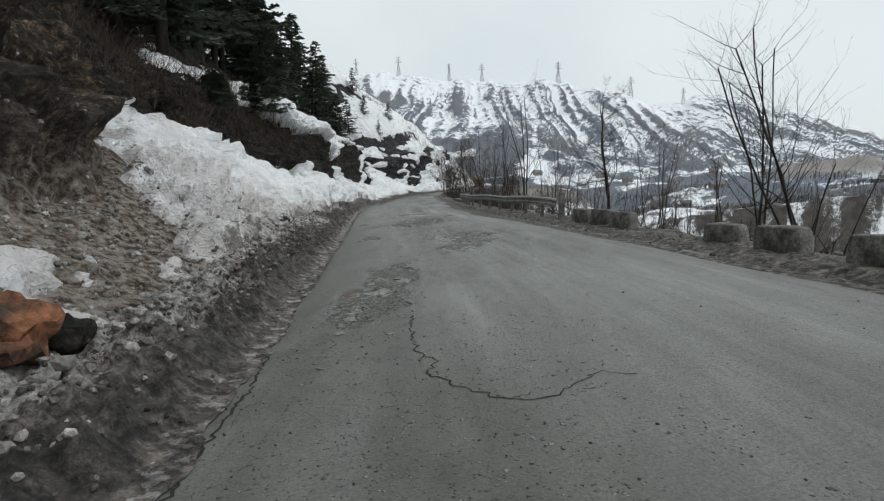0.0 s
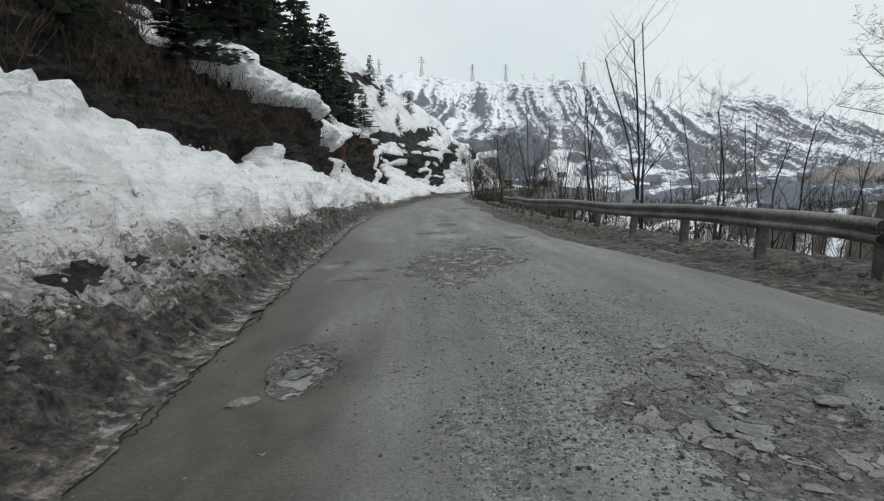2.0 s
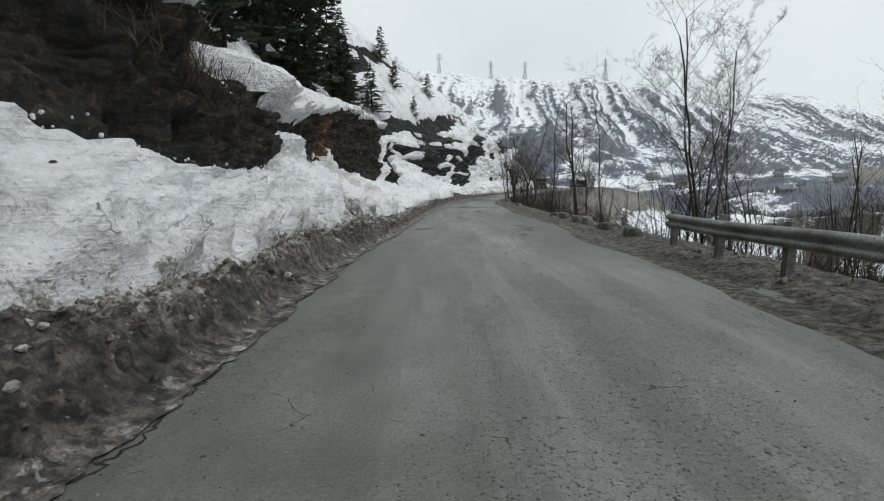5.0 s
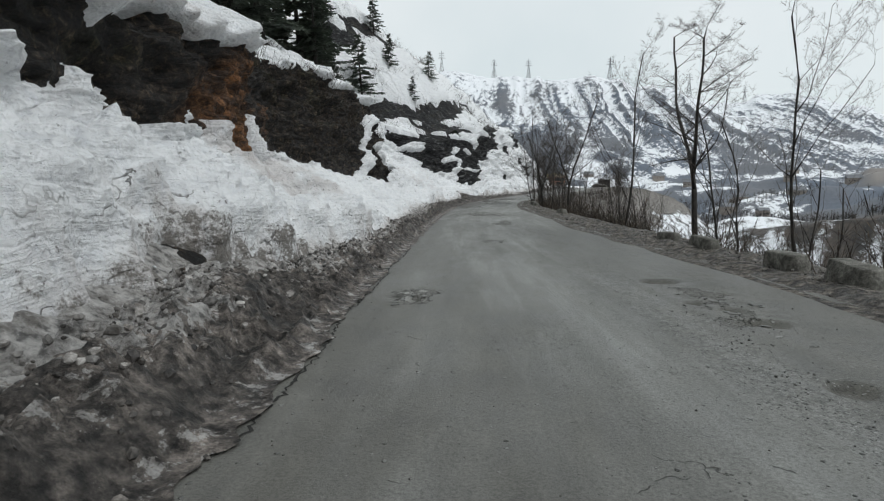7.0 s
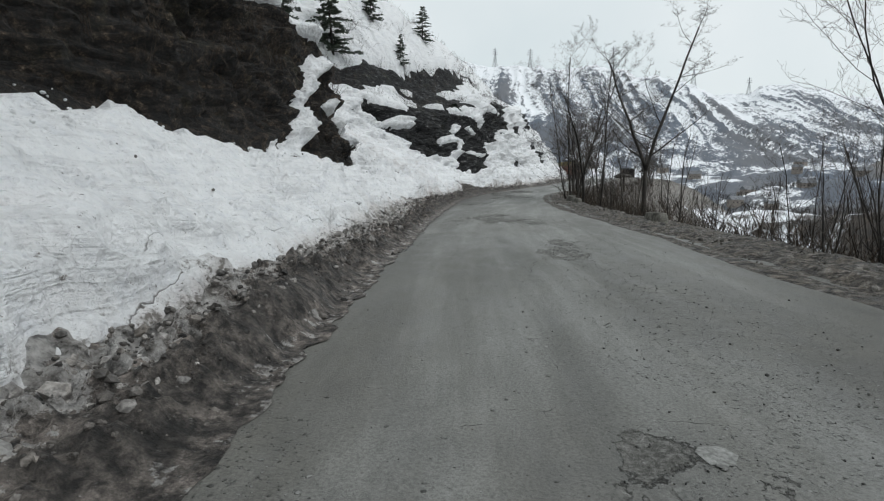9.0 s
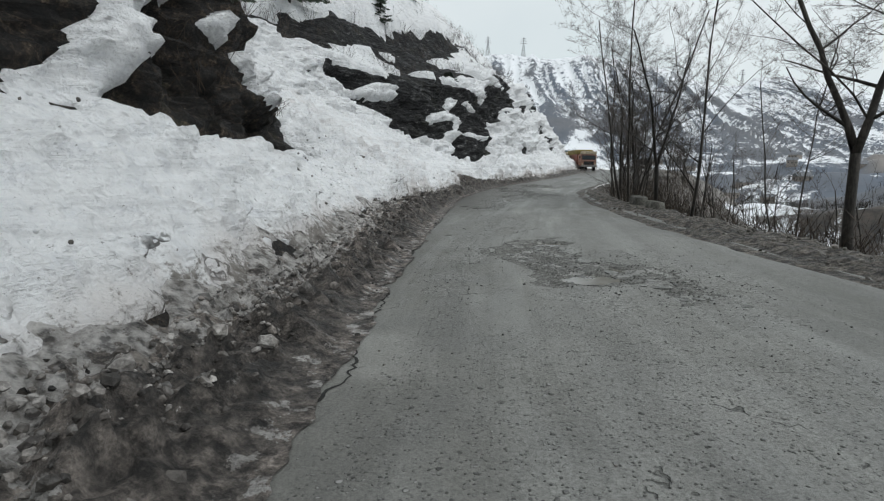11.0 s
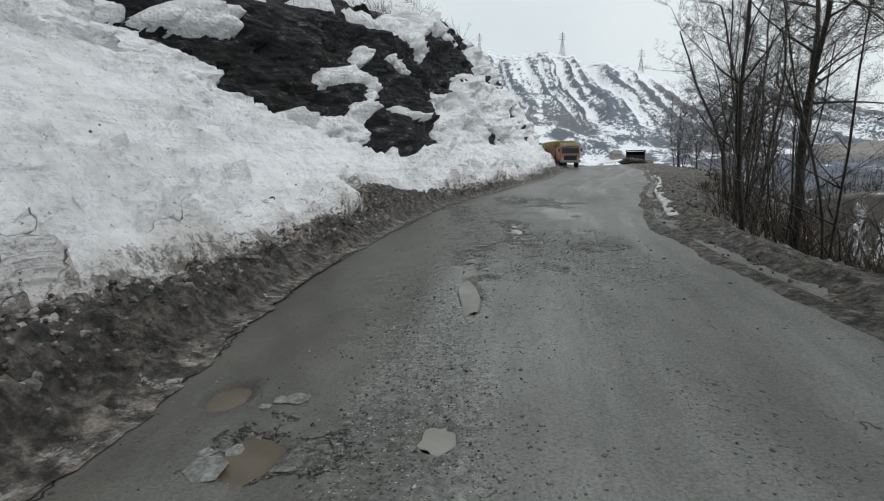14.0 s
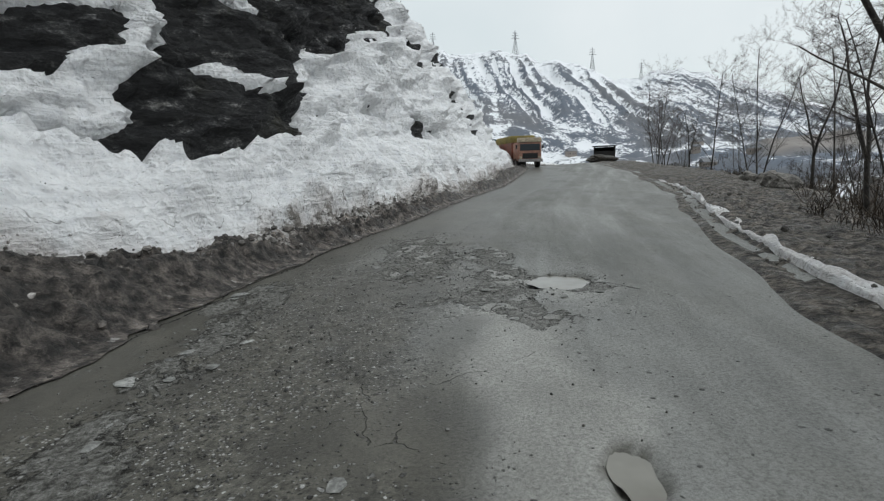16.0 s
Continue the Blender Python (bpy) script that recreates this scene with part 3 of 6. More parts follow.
GOLD = 0.8506508
SHORT = 0.5257311
LUMP_CORNERS = [(-SHORT, 0, GOLD), (SHORT, 0, GOLD), (-SHORT, 0, -GOLD), (SHORT, 0, -GOLD), (0, GOLD, SHORT), (0, GOLD, -SHORT),
                (0, -GOLD, SHORT), (0, -GOLD, -SHORT), (GOLD, SHORT, 0), (-GOLD, SHORT, 0), (GOLD, -SHORT, 0), (-GOLD, -SHORT, 0)]
LUMP_FACES = [(1, 4, 0), (4, 9, 0), (4, 5, 9), (8, 5, 4), (1, 8, 4), (1, 10, 8), (10, 3, 8), (8, 3, 5), (3, 2, 5), (3, 7, 2),
              (3, 10, 7), (10, 6, 7), (6, 11, 7), (6, 0, 11), (6, 1, 0), (10, 1, 6), (11, 0, 9), (2, 11, 9), (5, 2, 9), (11, 2, 7)]


class Tubes:
    """Gathers tapered tubes, boxes and chunks into one mesh."""

    def __init__(self):
        self.v, self.f = [], []

    def tube(self, a, b, ra, rb, sides=5, start=None, touch=None):
        """A tapered tube; start: a ring to grow on from; touch: a corner of another limb that the first ring shares."""
        a, b = Vector(a), Vector(b)
        ax = (b - a)
        if ax.length < 1e-6:
            return start
        q = ax.to_track_quat("Z", "Y")
        rings = []
        for p, r, old in ((a, ra, start), (b, rb, None)):
            if old and len(old) == sides:
                rings.append(old)
                continue
            n0 = len(self.v)
            for i in range(sides):
                t = 2 * math.pi * i / sides
                self.v.append(tuple(p + q @ Vector((r * math.cos(t), r * math.sin(t), 0))))
            rings.append(list(range(n0, n0 + sides)))
        if touch is not None and start is None:
            rings[0][0] = touch
        lo, hi = rings
        for i in range(sides):
            j = (i + 1) % sides
            self.f.append((lo[i], lo[j], hi[j], hi[i]))
        if start is None and sides > 3:
            self.f.append(tuple(reversed(lo)))
        return hi

    def chunk(self, c, size, rng, flat=0.7, tilt=0.5):
        """A rough lump of twelve corners, turned at random."""
        n0 = len(self.v)
        q = Euler((rng.uniform(-tilt, tilt), rng.uniform(-tilt, tilt), rng.uniform(0, 6.3))).to_matrix()
        long, wide = rng.uniform(0.7, 1.0), rng.uniform(0.5, 0.85)
        for x, y, z in LUMP_CORNERS:
            k = size * rng.uniform(0.72, 1.1)
            self.v.append(tuple(Vector(c) + q @ Vector((x * k * long, y * k * wide, z * k * flat))))
        self.f += [tuple(n0 + i for i in f) for f in LUMP_FACES]

    def leaf(self, a, b, wide, up=(0, 0, 1)):
        a, b = Vector(a), Vector(b)
        side = (b - a).cross(Vector(up))
        if side.length < 1e-6:
            return
        side = side.normalized() * wide
        n0 = len(self.v)
        mid = a.lerp(b, 0.45)
        self.v += [tuple(a), tuple(mid + side), tuple(b), tuple(mid - side)]
        self.f.append((n0, n0 + 1, n0 + 2, n0 + 3))

    def link(self, name, material, parent=None, smooth=False):
        return link_mesh(name, self.v, self.f, material, smooth, parent)


def box_bm(size, bevel=0.0, centre=(0, 0, 0), seg=2):
    bm = bmesh.new()
    bmesh.ops.create_cube(bm, size=1, matrix=Matrix.Translation(centre) @ Matrix.Diagonal((*size, 1)))
    if bevel:
        bmesh.ops.bevel(bm, geom=bm.edges[:], offset=bevel, segments=seg, profile=0.5, affect="EDGES")
    return bm


def part(name, bm, material, parent, label="", smooth=False):
    me = bpy.data.meshes.new(name)
    bm.to_mesh(me)
    bm.free()
    me.materials.append(material)
    if smooth:
        me.shade_smooth()
    ob = new(name, me)
    ob.parent = parent
    return tagged(ob, label)


# ---- far ground: valley, foothills and the snowy ranges, one sheet round the place ----
CREST1 = [(-180, 9), (-60, 12), (-10.4, 12.0), (-7.4, 12.15), (-5.7, 11.75), (-1.5, 11.4), (3.8, 11.0), (8.5, 11.05), (10.8, 10.6), (13, 9.9), (16.8, 9.1), (19.5, 7.5), (24, 5.6), (30, 3.6), (37, 2.2), (60, 1.5), (180, 9)]
CREST2 = [(-180, 6), (-20, 6), (12, 6.5), (17, 7.2), (19.5, 7.7), (21.5, 7.95), (24.4, 8.5), (27.2, 8.0), (30.8, 6.6), (34.1, 5.1), (37.4, 3.7), (45, 2.6), (60, 4), (180, 6)]
R1, R2 = 1250.0, 1650.0


def far_z(az, r):
    """Height of the far ground at azimuth az (degrees right of y) and r metres from the origin; with the rib and bluff masks."""
    sx, sy = r * np.sin(np.radians(az)), r * np.cos(np.radians(az))
    wob = 60 * fbm(sx / 420, sy / 420, 0, 3, 5)
    top1 = R1 * np.tan(np.radians(np.interp(az, [a for a, _ in CREST1], [e for _, e in CREST1]))) + 1.4 + 5 * fbm(az * 0.9, 0.0, 0, 4, 9)
    top2 = R2 * np.tan(np.radians(np.interp(az, [a for a, _ in CREST2], [e for _, e in CREST2]))) + 1.4 + 7 * fbm(az * 0.9, 7.0, 0, 4, 19)
    base = np.interp(r, [0, 120, 420, 560, 700, 830, 900], [-46, -46, -48, -42, -10, 30, 52]) * np.clip(top1 / 240, 0.2, 1)
    base = np.where(r < 430, np.interp(r, [0, 120, 430], [-46, -46, -48]), base)
    rr = r + wob * step01(600, 800, r) * step01(1240, 1000, r)
    up1 = step01(880, R1, rr) * 0.35 + np.clip((rr - 880) / (R1 - 880), 0, 1) * 0.65
    z1 = base + (top1 - base) * up1
    back = top1 - (r - R1) * 0.45
    z1 = np.where(r > R1, np.maximum(back, 20), z1)
    up2 = np.clip((r - 1000) / (R2 - 1000), 0, 1)
    z2 = 20 + (top2 - 20) * up2 ** 1.15
    z2 = np.where(r > R2, top2 - (r - R2) * 0.25, z2)
    z = np.where(r > 1000, np.maximum(z1, z2), z1)
    # spurs and gullies down the faces, leaning to one side
    face = step01(860, 960, r) * np.where(z1 >= z2, step01(R1 + 5, R1 - 120, r), step01(R2 + 5, R2 - 160, r))
    s = sx / 14 + (r - 900) / np.where(az > 17, 240, 800) + 0.9 * fbm(sx / 70, sy / 120, 0, 4, 33)
    spur = ridged(s, r / 420, 0, 2, 41)
    z = z + face * 6 * spur
    foot = step01(430, 560, r) * step01(930, 820, r)
    terr = fbm(sx / 90, sy / 60, 0, 4, 77)
    z = z + foot * 9 * terr + step01(60, 200, r) * step01(560, 430, r) * 3.5 * fbm(sx / 40, sy / 40, 0, 3, 78)
    rib = 0.385 + (0.22 * (spur - 0.25) + 0.16 * ridged(s * 2.3, r / 500, 0, 2, 42)) * face + 0.11 * face * step01(1150, 940, r)
    rib = rib + foot * (0.22 + 0.50 * fbm(sx / 60, sy / 22, 0, 4, 79)) + step01(560, 430, r) * (0.20 + 0.50 * fbm(sx / 13, sy / 8, 0, 4, 80))
    rib = rib + 0.10 * step01(980, 900, r) * step01(820, 880, r)
    bluff = step01(29, 31, az) * step01(39, 37, az) * step01(745, 765, r) * step01(900, 870, r)
    rib = rib + 0.30 * step01(24, 30, az) * step01(60, 50, az) * step01(470, 520, r) * step01(745, 715, r)
    return z + bluff * 16, rib, bluff


def build_far_ground():
    az = np.concatenate([np.arange(-180, -40, 3.0), np.arange(-40, 62, 0.16), np.arange(62, 181, 3.0)])
    r = np.concatenate([[0.0, 60], np.arange(100, 860, 12.0), np.arange(860, 1700, 9.0), np.arange(1700, 2300, 60.0), [2600, 3200, 4200]])
    A, R = np.meshgrid(az, r, indexing="ij")
    Z, rib, bluff = far_z(A, R)
    a = np.radians(A)
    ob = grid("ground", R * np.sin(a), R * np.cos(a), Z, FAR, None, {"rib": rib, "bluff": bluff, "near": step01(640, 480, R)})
    tagged(ob, "snowy valley floor rising to striped mountain slopes", "ground", "", "structure")


# ---- hill beside the road: rock and earth sheet ----
def hill_relief(y, d):
    """Out-of-face relief of the rock in metres, toward the road."""
    z = hill_profile(y, d)
    on_face = step01(-0.5, 0.4, d - DF(y)) * (1 - 0.6 * step01(0.0, 3.0, d - DT(y)))
    slabs = ridged(y / 3.2, z / 1.9, d / 5, 3, 3) * 0.42
    block = np.round(vnoise(y / 1.1 + 0.35 * z, z / 0.62, d / 4, 8) * 3) / 3 * 0.40
    small = np.round(vnoise(y / 0.42, z / 0.3 + 0.2 * y, d / 4, 9) * 2) / 2 * 0.17
    fine = fbm(y / 0.5, z / 0.35, d, 3, 12) * 0.10
    bed = np.floor(z / 0.34 + 0.22 * y * step01(60, 90, y) * 0.3 + 0.6 * vnoise(y / 2.4, z / 2, 0, 14))
    cell = np.floor(y / 0.75 + 0.37 * bed + 0.5 * vnoise(y / 1.5, bed * 0.7, 0, 15))
    beds = 0.38 * vnoise(cell * 0.713 + 0.31, bed * 0.617 + 0.17, 0.5, 16) * step01(84, 90, y)
    return on_face * (slabs + block + small + fine + beds) + 0.14 * fbm(y / 0.8, d / 0.7, 0, 3, 13) * (1 - on_face) * step01(1.2, 2.2, d)


def hill_surface(y, d):
    rel = hill_relief(y, d)
    x, yy, z = hill_point(y, d)
    z = z + 0.9 * fbm(y / 6, d / 5, 0, 4, 51) * step01(0.5, 6, d - DT(y)) + 0.3 * rel
    return x + rel, yy, z


def hill_rows(y, foot, face, upper):
    """Distances out from the road's edge, station by station: over the foot, the face, and the slope above."""
    df, dt = DF(y)[:, None], DT(y)[:, None]
    a = 0.9 + (df - 0.9) * np.linspace(0, 1, foot, endpoint=False)
    b = df + (dt - df) * np.linspace(0, 1, face, endpoint=False)
    c = dt + 66 * np.linspace(0, 1, upper) ** 2.2
    return np.concatenate([a, b, c], 1)


def build_hill():
    y = np.concatenate([np.arange(-26, 0, 0.8), np.arange(0, 98, 0.2), np.arange(98, 120, 0.1), np.arange(120, 200, 0.6)])
    D = hill_rows(y, 24, 64, 56)
    Y = np.repeat(y[:, None], D.shape[1], 1)
    X, YY, Z = hill_surface(Y, D)
    black = step01(83, 88, Y)
    rusty = step01(17, 13, Y)
    orange = step01(2.4, 0.9, np.hypot((Y - 59.6) / 1.8, (hill_profile(Y, D) - 3.7) / 1.0) + 0.9 * fbm(Y / 2, D, 0, 3, 4))
    litter = step01(0.4, -0.3, D - DF(Y)) * step01(15, 12, Y)
    ob = grid("hillside", X, YY, Z, ROCK, None, {"black_rock": black, "rusty": rusty, "orange_earth": orange, "litter": litter})
    tagged(ob, "steep roadside hill of dark bedded rock and earth", "hillside", "", "structure")


# how high the banked snow reaches up the rock: station, height over the road's edge
SNOW_LINE = [
    (-30, 1.0), (4, 0.4), (9, 0.8), (11.6, 1.8), (14.9, 3.95), (16.2, 4.25), (17, 4.2), (18.5, 3.95), (20, 3.55), (25, 2.9), (28, 2.5), (30.3, 2.45), (31, 3.0), (31.7, 3.35), (32.3, 3.5), (32.8, 3.0), (34.1, 2.65),
    (35.5, 2.35), (37.7, 2.1), (39.9, 1.78), (42, 1.7), (44, 2.0), (46, 2.2), (47, 2.35), (47.7, 2.9), (48.1, 3.4), (49.2, 3.8), (49.6, 3.15), (50.9, 3.1), (52.3, 3.35), (53, 2.85), (54.0, 3.1),
    (55.1, 3.3), (56.4, 3.35), (57.2, 3.8), (57.8, 3.2), (58.2, 2.4), (59.4, 2.4), (60.3, 2.5), (60.9, 3.2), (61.4, 4.2), (61.8, 4.4), (62.4, 3.7), (63.4, 3.2), (65, 2.9), (66.5, 2.9), (67.5, 2.8), (70, 2.85),
]
SNOW_LINE_ON = [
    (71, 2.65), (72, 2.37), (74, 2.55), (76, 2.75), (77, 2.8), (78, 2.35), (79, 2.1), (80.8, 1.85), (82, 1.63), (83, 1.72), (83.4, 2.3),
    (84.8, 2.2), (85.4, 2.0), (86.4, 2.8), (87.5, 3.6), (88.2, 4.4), (88.8, 9.0), (200, 9.0),
]
LINE_Y = [p[0] for p in SNOW_LINE + SNOW_LINE_ON]
LINE_H = [p[1] for p in SNOW_LINE + SNOW_LINE_ON]
# the black outcrop at the bend: its outline in station and height
OUTCROP = [
    (100.9, 7.3), (101.3, 6.0), (101.8, 5.0), (102.4, 4.0), (102.7, 3.4), (103.2, 3.0), (104.2, 2.8), (104.6, 2.95), (105.3, 3.1), (106, 3.1), (106.4, 3.5), (107.5, 3.9), (107.5, 4.1), (105.7, 3.85), (105.9, 4.7),
    (107.1, 5.05), (108, 4.7), (108.3, 4.2), (108.9, 3.9), (107.7, 3.45), (107.1, 2.7), (107.2, 2.15), (106.3, 1.75), (105.3, 1.85), (105.7, 1.45), (107.8, 1.5), (109.5, 1.9), (110.8, 2.6), (111.8, 4.1),
    (112.8, 4.8), (112.6, 6.0), (111.0, 6.6), (108.8, 7.2), (106.9, 7.6), (104.6, 6.6), (102.6, 7.2),
]
# smaller bare places: station, height, half-sizes, lean
BARE = [
    (114.0, 5.5, 1.6, 0.75, 0.1), (116.6, 6.9, 3.2, 0.8, 0.0), (117.3, 2.3, 0.6, 0.4, 0.0), (118.6, 2.1, 0.3, 0.2, 0.0), (131.0, 3.2, 1.8, 1.2, 0.0), (115.0, 11.6, 9.0, 1.1, 0.1), (124.0, 6.2, 2.0, 0.7, 0.1),
    (137.0, 8.2, 5.0, 1.2, 0.15), (111.5, 8.7, 4.2, 0.9, 0.05), (119.5, 8.6, 2.4, 0.8, 0.1), (89.3, 1.65, 0.35, 0.22, 0.0), (127.0, 9.6, 4.0, 0.6, 0.1), (96.5, 11.0, 5.0, 0.7, 0.1), (103.5, 10.2, 4.5, 0.9, 0.1), (142.0, 5.5, 2.5, 1.2, 0.0),
    (100.2, 2.6, 0.45, 0.22, -0.3), (122.0, 3.6, 0.7, 0.4, 0.0),
]
# snow lying on ledges of the rock
LEDGES = [(3.6, 0.22, 0.6, 0.10, 0.0), (109.1, 5.75, 0.55, 0.3, 0.6), (111.2, 5.5, 0.7, 0.26, -0.3), (109.25, 3.25, 0.45, 0.28, -0.7), (103.2, 5.7, 0.9, 0.35, 0.0), (82.8, 3.6, 0.5, 0.32, -1.6), (81.4, 4.6, 0.7, 0.3, 0.0), (80.3, 5.8, 0.4, 0.4, 0.0)]


def outline_depth(y, h, ring):
    """How far inside a closed outline each place lies, in metres; outside it is minus."""
    inside = np.zeros(np.shape(y), bool)
    best = np.full(np.shape(y), 1e9)
    for (ay, ah), (by, bh) in zip(ring, ring[1:] + ring[:1]):
        cross = ((ah > h) != (bh > h)) & (y < (by - ay) * (h - ah) / ((bh - ah) or 1e-9) + ay)
        inside ^= cross
        k = np.clip(((y - ay) * (by - ay) + (h - ah) * (bh - ah)) / ((by - ay) ** 2 + (bh - ah) ** 2), 0, 1)
        best = np.minimum(best, np.hypot(y - ay - k * (by - ay), h - ah - k * (bh - ah)))
    return np.where(inside, best, -best)


def BERM_WIDTH(y):
    """Distance from the road's edge at which the mud ends and the snow begins."""
    knots = [(-30, 1.5), (7, 1.6), (11, 2.1), (14, 2.4), (22, 2.1), (28.5, 1.9), (30.8, 1.5), (32.3, 2.1), (34.7, 1.4), (38, 1.15), (44, 1.6), (49, 2.0), (50.3, 2.7), (51, 2.2), (52.7, 1.8), (56, 1.6), (58, 1.4), (64, 1.4), (72, 1.6), (77, 1.9), (82, 2.0), (86, 1.8), (97, 1.4), (99.6, 1.45), (100.4, 2.3), (101.6, 2.8), (102.6, 2.4), (103.3, 1.5), (105, 1.25), (108, 1.35), (200, 1.4)]
    return 0.94 * np.interp(y, [k[0] for k in knots], [k[1] for k in knots])


def snow_depth(y, d):
    """Depth of lying snow; nil where the ground is bare."""
    h = hill_profile(y, d)
    n1 = fbm(y / 1.7, d / 1.7, h / 1.7, 4, 91)
    n2 = fbm(y / 5.0, d / 4.0, h / 4, 3, 95)
    n3 = fbm(y / 0.6, h / 0.6, d, 3, 97)
    df, dt = DF(y), DT(y)
    line = np.interp(y + 0.25 * n3, LINE_Y, LINE_H)
    foot = np.maximum(line - 0.18 - h, 0.35 * (0.55 * df - d)) + 0.14 * n1 + 0.20 * n3
    m = (0.5 - 0.26 * step01(0.0, 0.3, d - df)) * np.interp(y, [60, 70, 86, 88], [1.0, 0.45, 0.45, 1.0]) * step01(-0.02, 0.35, foot) * step01(9.8, 11.6, y + 0.9 * n1 - 1.1 * (h - 0.8))
    chute = np.abs(y - 76.9 - 1.25 * (h - 2.8)) + 0.35 * n3 + 0.2 * n1
    m = np.maximum(m, 0.4 * step01(0.75, 0.45, chute) * step01(2.2, 2.7, h) * step01(7.0, 6.0, h))
    scraps = 0.12 * step01(0.40, 0.75, n1 + 0.25 * n2) * step01(-0.4, 0.6, df - d) * step01(13, 8, y)
    lowest = np.interp(y, [30, 33, 36, 40, 49.6, 50.4, 51.2, 52.2, 53, 53.5, 54.8, 60, 64], [0.2, 0.75, 0.2, 0.1, 0.7, 1.0, 0.9, 0.7, 1.15, 0.7, 0.15, 0.1, 0.1])
    ledge = np.where(d < dt, h - ZT(y), d - dt) + lowest + 0.14 * n2 + 0.16 * n1
    shelf = np.interp(y, [15, 26, 30, 32, 40.2, 40.8, 49.0, 49.5, 62.5, 63.2, 70, 74, 84, 88], [0, 0, 0.3, 1, 1, 0.0, 0.0, 1, 1, 0.1, 0.2, 0.5, 0.5, 1])
    deep = np.interp(y, [26, 33, 41, 46, 50, 62, 66], [1.5, 3.8, 2.0, 2.4, 3.8, 2.6, 1.4])
    lip = np.interp(y, [28, 33, 45, 52, 62, 70], [0.5, 0.95, 0.8, 0.95, 0.7, 0.5]) * step01(-0.02, 0.22, ledge) * step01(deep + n2, deep - 0.8 + n2, d - dt) * step01(0.1, 0.6, shelf + 0.25 * n1)
    upper = step01(60, 76, y) * 0.42
    fields = 0.45 * step01(0.0, 0.25, n2 + 0.5 * n1 - 0.5 + upper * 1.1) * step01(0, 1, d - dt)
    bank = 0.22 * step01(14, 16, y) * step01(0.80, 0.62, d / df)
    near = np.maximum.reduce([m, bank, scraps, lip, fields])
    past = step01(87.6, 88.6, y + 0.3 * n1)
    bare = 0 * y
    for by, bh, ry, rh, lean in BARE:
        q = np.hypot((y - by) / ry, (h - bh - lean * (y - by)) / rh) / 1.3 + 0.30 * n1 + 0.2 * n3
        bare = np.maximum(bare, step01(1.12, 0.9, q))
    bare = np.maximum(bare, step01(-0.38, -0.12, outline_depth(y + 0.22 * n3 + 0.10 * n1, h + 0.16 * n3, OUTCROP)))
    bare = np.maximum(bare, step01(0.05, 0.30, n2 + 0.6 * n1 - 0.12) * step01(1.5, 4, d - dt) * step01(86, 93, y))
    edge = BERM_WIDTH(y)
    m = np.maximum(near * (1 - past), past * 0.5 * (1 - bare)) * step01(edge - 0.45, edge + 0.75, d + 0.3 * n1 + 0.2 * n3)
    for by, bh, ry, rh, lean in LEDGES:
        q = np.hypot((y - by) / ry, (h - bh - lean * (y - by)) / rh) + 0.25 * n1 + 0.2 * n3
        m = np.maximum(m, (0.46 if by > 10 else 0.10) * step01(1.1, 0.85, q))
    return m


def build_snow():
    y = np.concatenate([np.arange(-26, 0, 0.8), np.arange(0, 98, 0.12), np.arange(98, 120, 0.06), np.arange(120, 200, 0.5)])
    D = hill_rows(y, 60, 84, 60)
    Y = np.repeat(y[:, None], D.shape[1], 1)
    X, YY, Z = hill_surface(Y, D)
    m = snow_depth(Y, D)
    dz = (hill_profile(Y, D + 0.6) - hill_profile(Y, D - 0.6)) / 1.2
    ln = np.sqrt(1 + dz * dz)
    nx, nz = dz / ln, 1 / ln
    H = hill_profile(Y, D)
    rugged = 0.35 + step01(-0.3, 0.4, fbm(Y / 6, D / 3, 0, 2, 64)) + 0.8 * np.exp(-((Y - 54) / 4.0) ** 2)
    lump = 0.12 * fbm(Y / 1.1, D / 0.8, H / 1.1, 4, 61) + 0.16 * fbm(Y / 4, D / 2.5, 0, 3, 62) * step01(0.8, 2.4, D) * np.interp(Y, [60, 70, 86, 90], [1.0, 0.5, 0.5, 0.8])
    chunky = 0.19 * ridged(Y / 0.8, D / 0.6, H / 0.6, 3, 63) * step01(-0.6, 0.8, DF(Y) - D) * rugged
    chunky = chunky + 0.11 * np.round(vnoise(Y / 0.34, D / 0.28, H / 0.4, 65) * 2.5) / 2.5 * rugged * step01(0.0, 1.2, DF(Y) - D)
    runs = -0.10 * np.clip(ridged((Y + 0.35 * D) / 1.1, D / 6, 0, 2, 66), 0, 1) * step01(-1, 1, DF(Y) - D) * step01(60, 80, Y)
    t = np.where(m > 0.02, m + (lump + chunky + runs) * np.clip(m * 3.0, 0, 1), -0.25)
    out = D - BERM_WIDTH(Y)
    dirt = 0.60 * step01(0.6, -0.2, out) + 0.14 * step01(2.0, 0.3, out) + 0.14
    dirt = dirt + 0.62 * step01(28, 14, Y) + 0.38 * np.exp(-((Y - 93) / 6.0) ** 2) * step01(1.0, 3.0, D) + 0.80 * np.exp(-((Y - 58.0 - 0.6 * (4.5 - D)) / 2.2) ** 2) * step01(1.8, 3.2, D) - 0.35 * step01(-0.4, 1.0, D - DF(Y)) * step01(20, 30, Y)
    ob = grid("snow_cover", X + nx * t, YY, Z + nz * t, SNOW, m > 0.02, {"dirt": np.clip(dirt, 0, 1), "foot_near": np.clip(1.5 - out, 0, 2.5)})
    tagged(ob, "lying snow banks and cornices, grimy toward the road", "snow", "", "stuff")


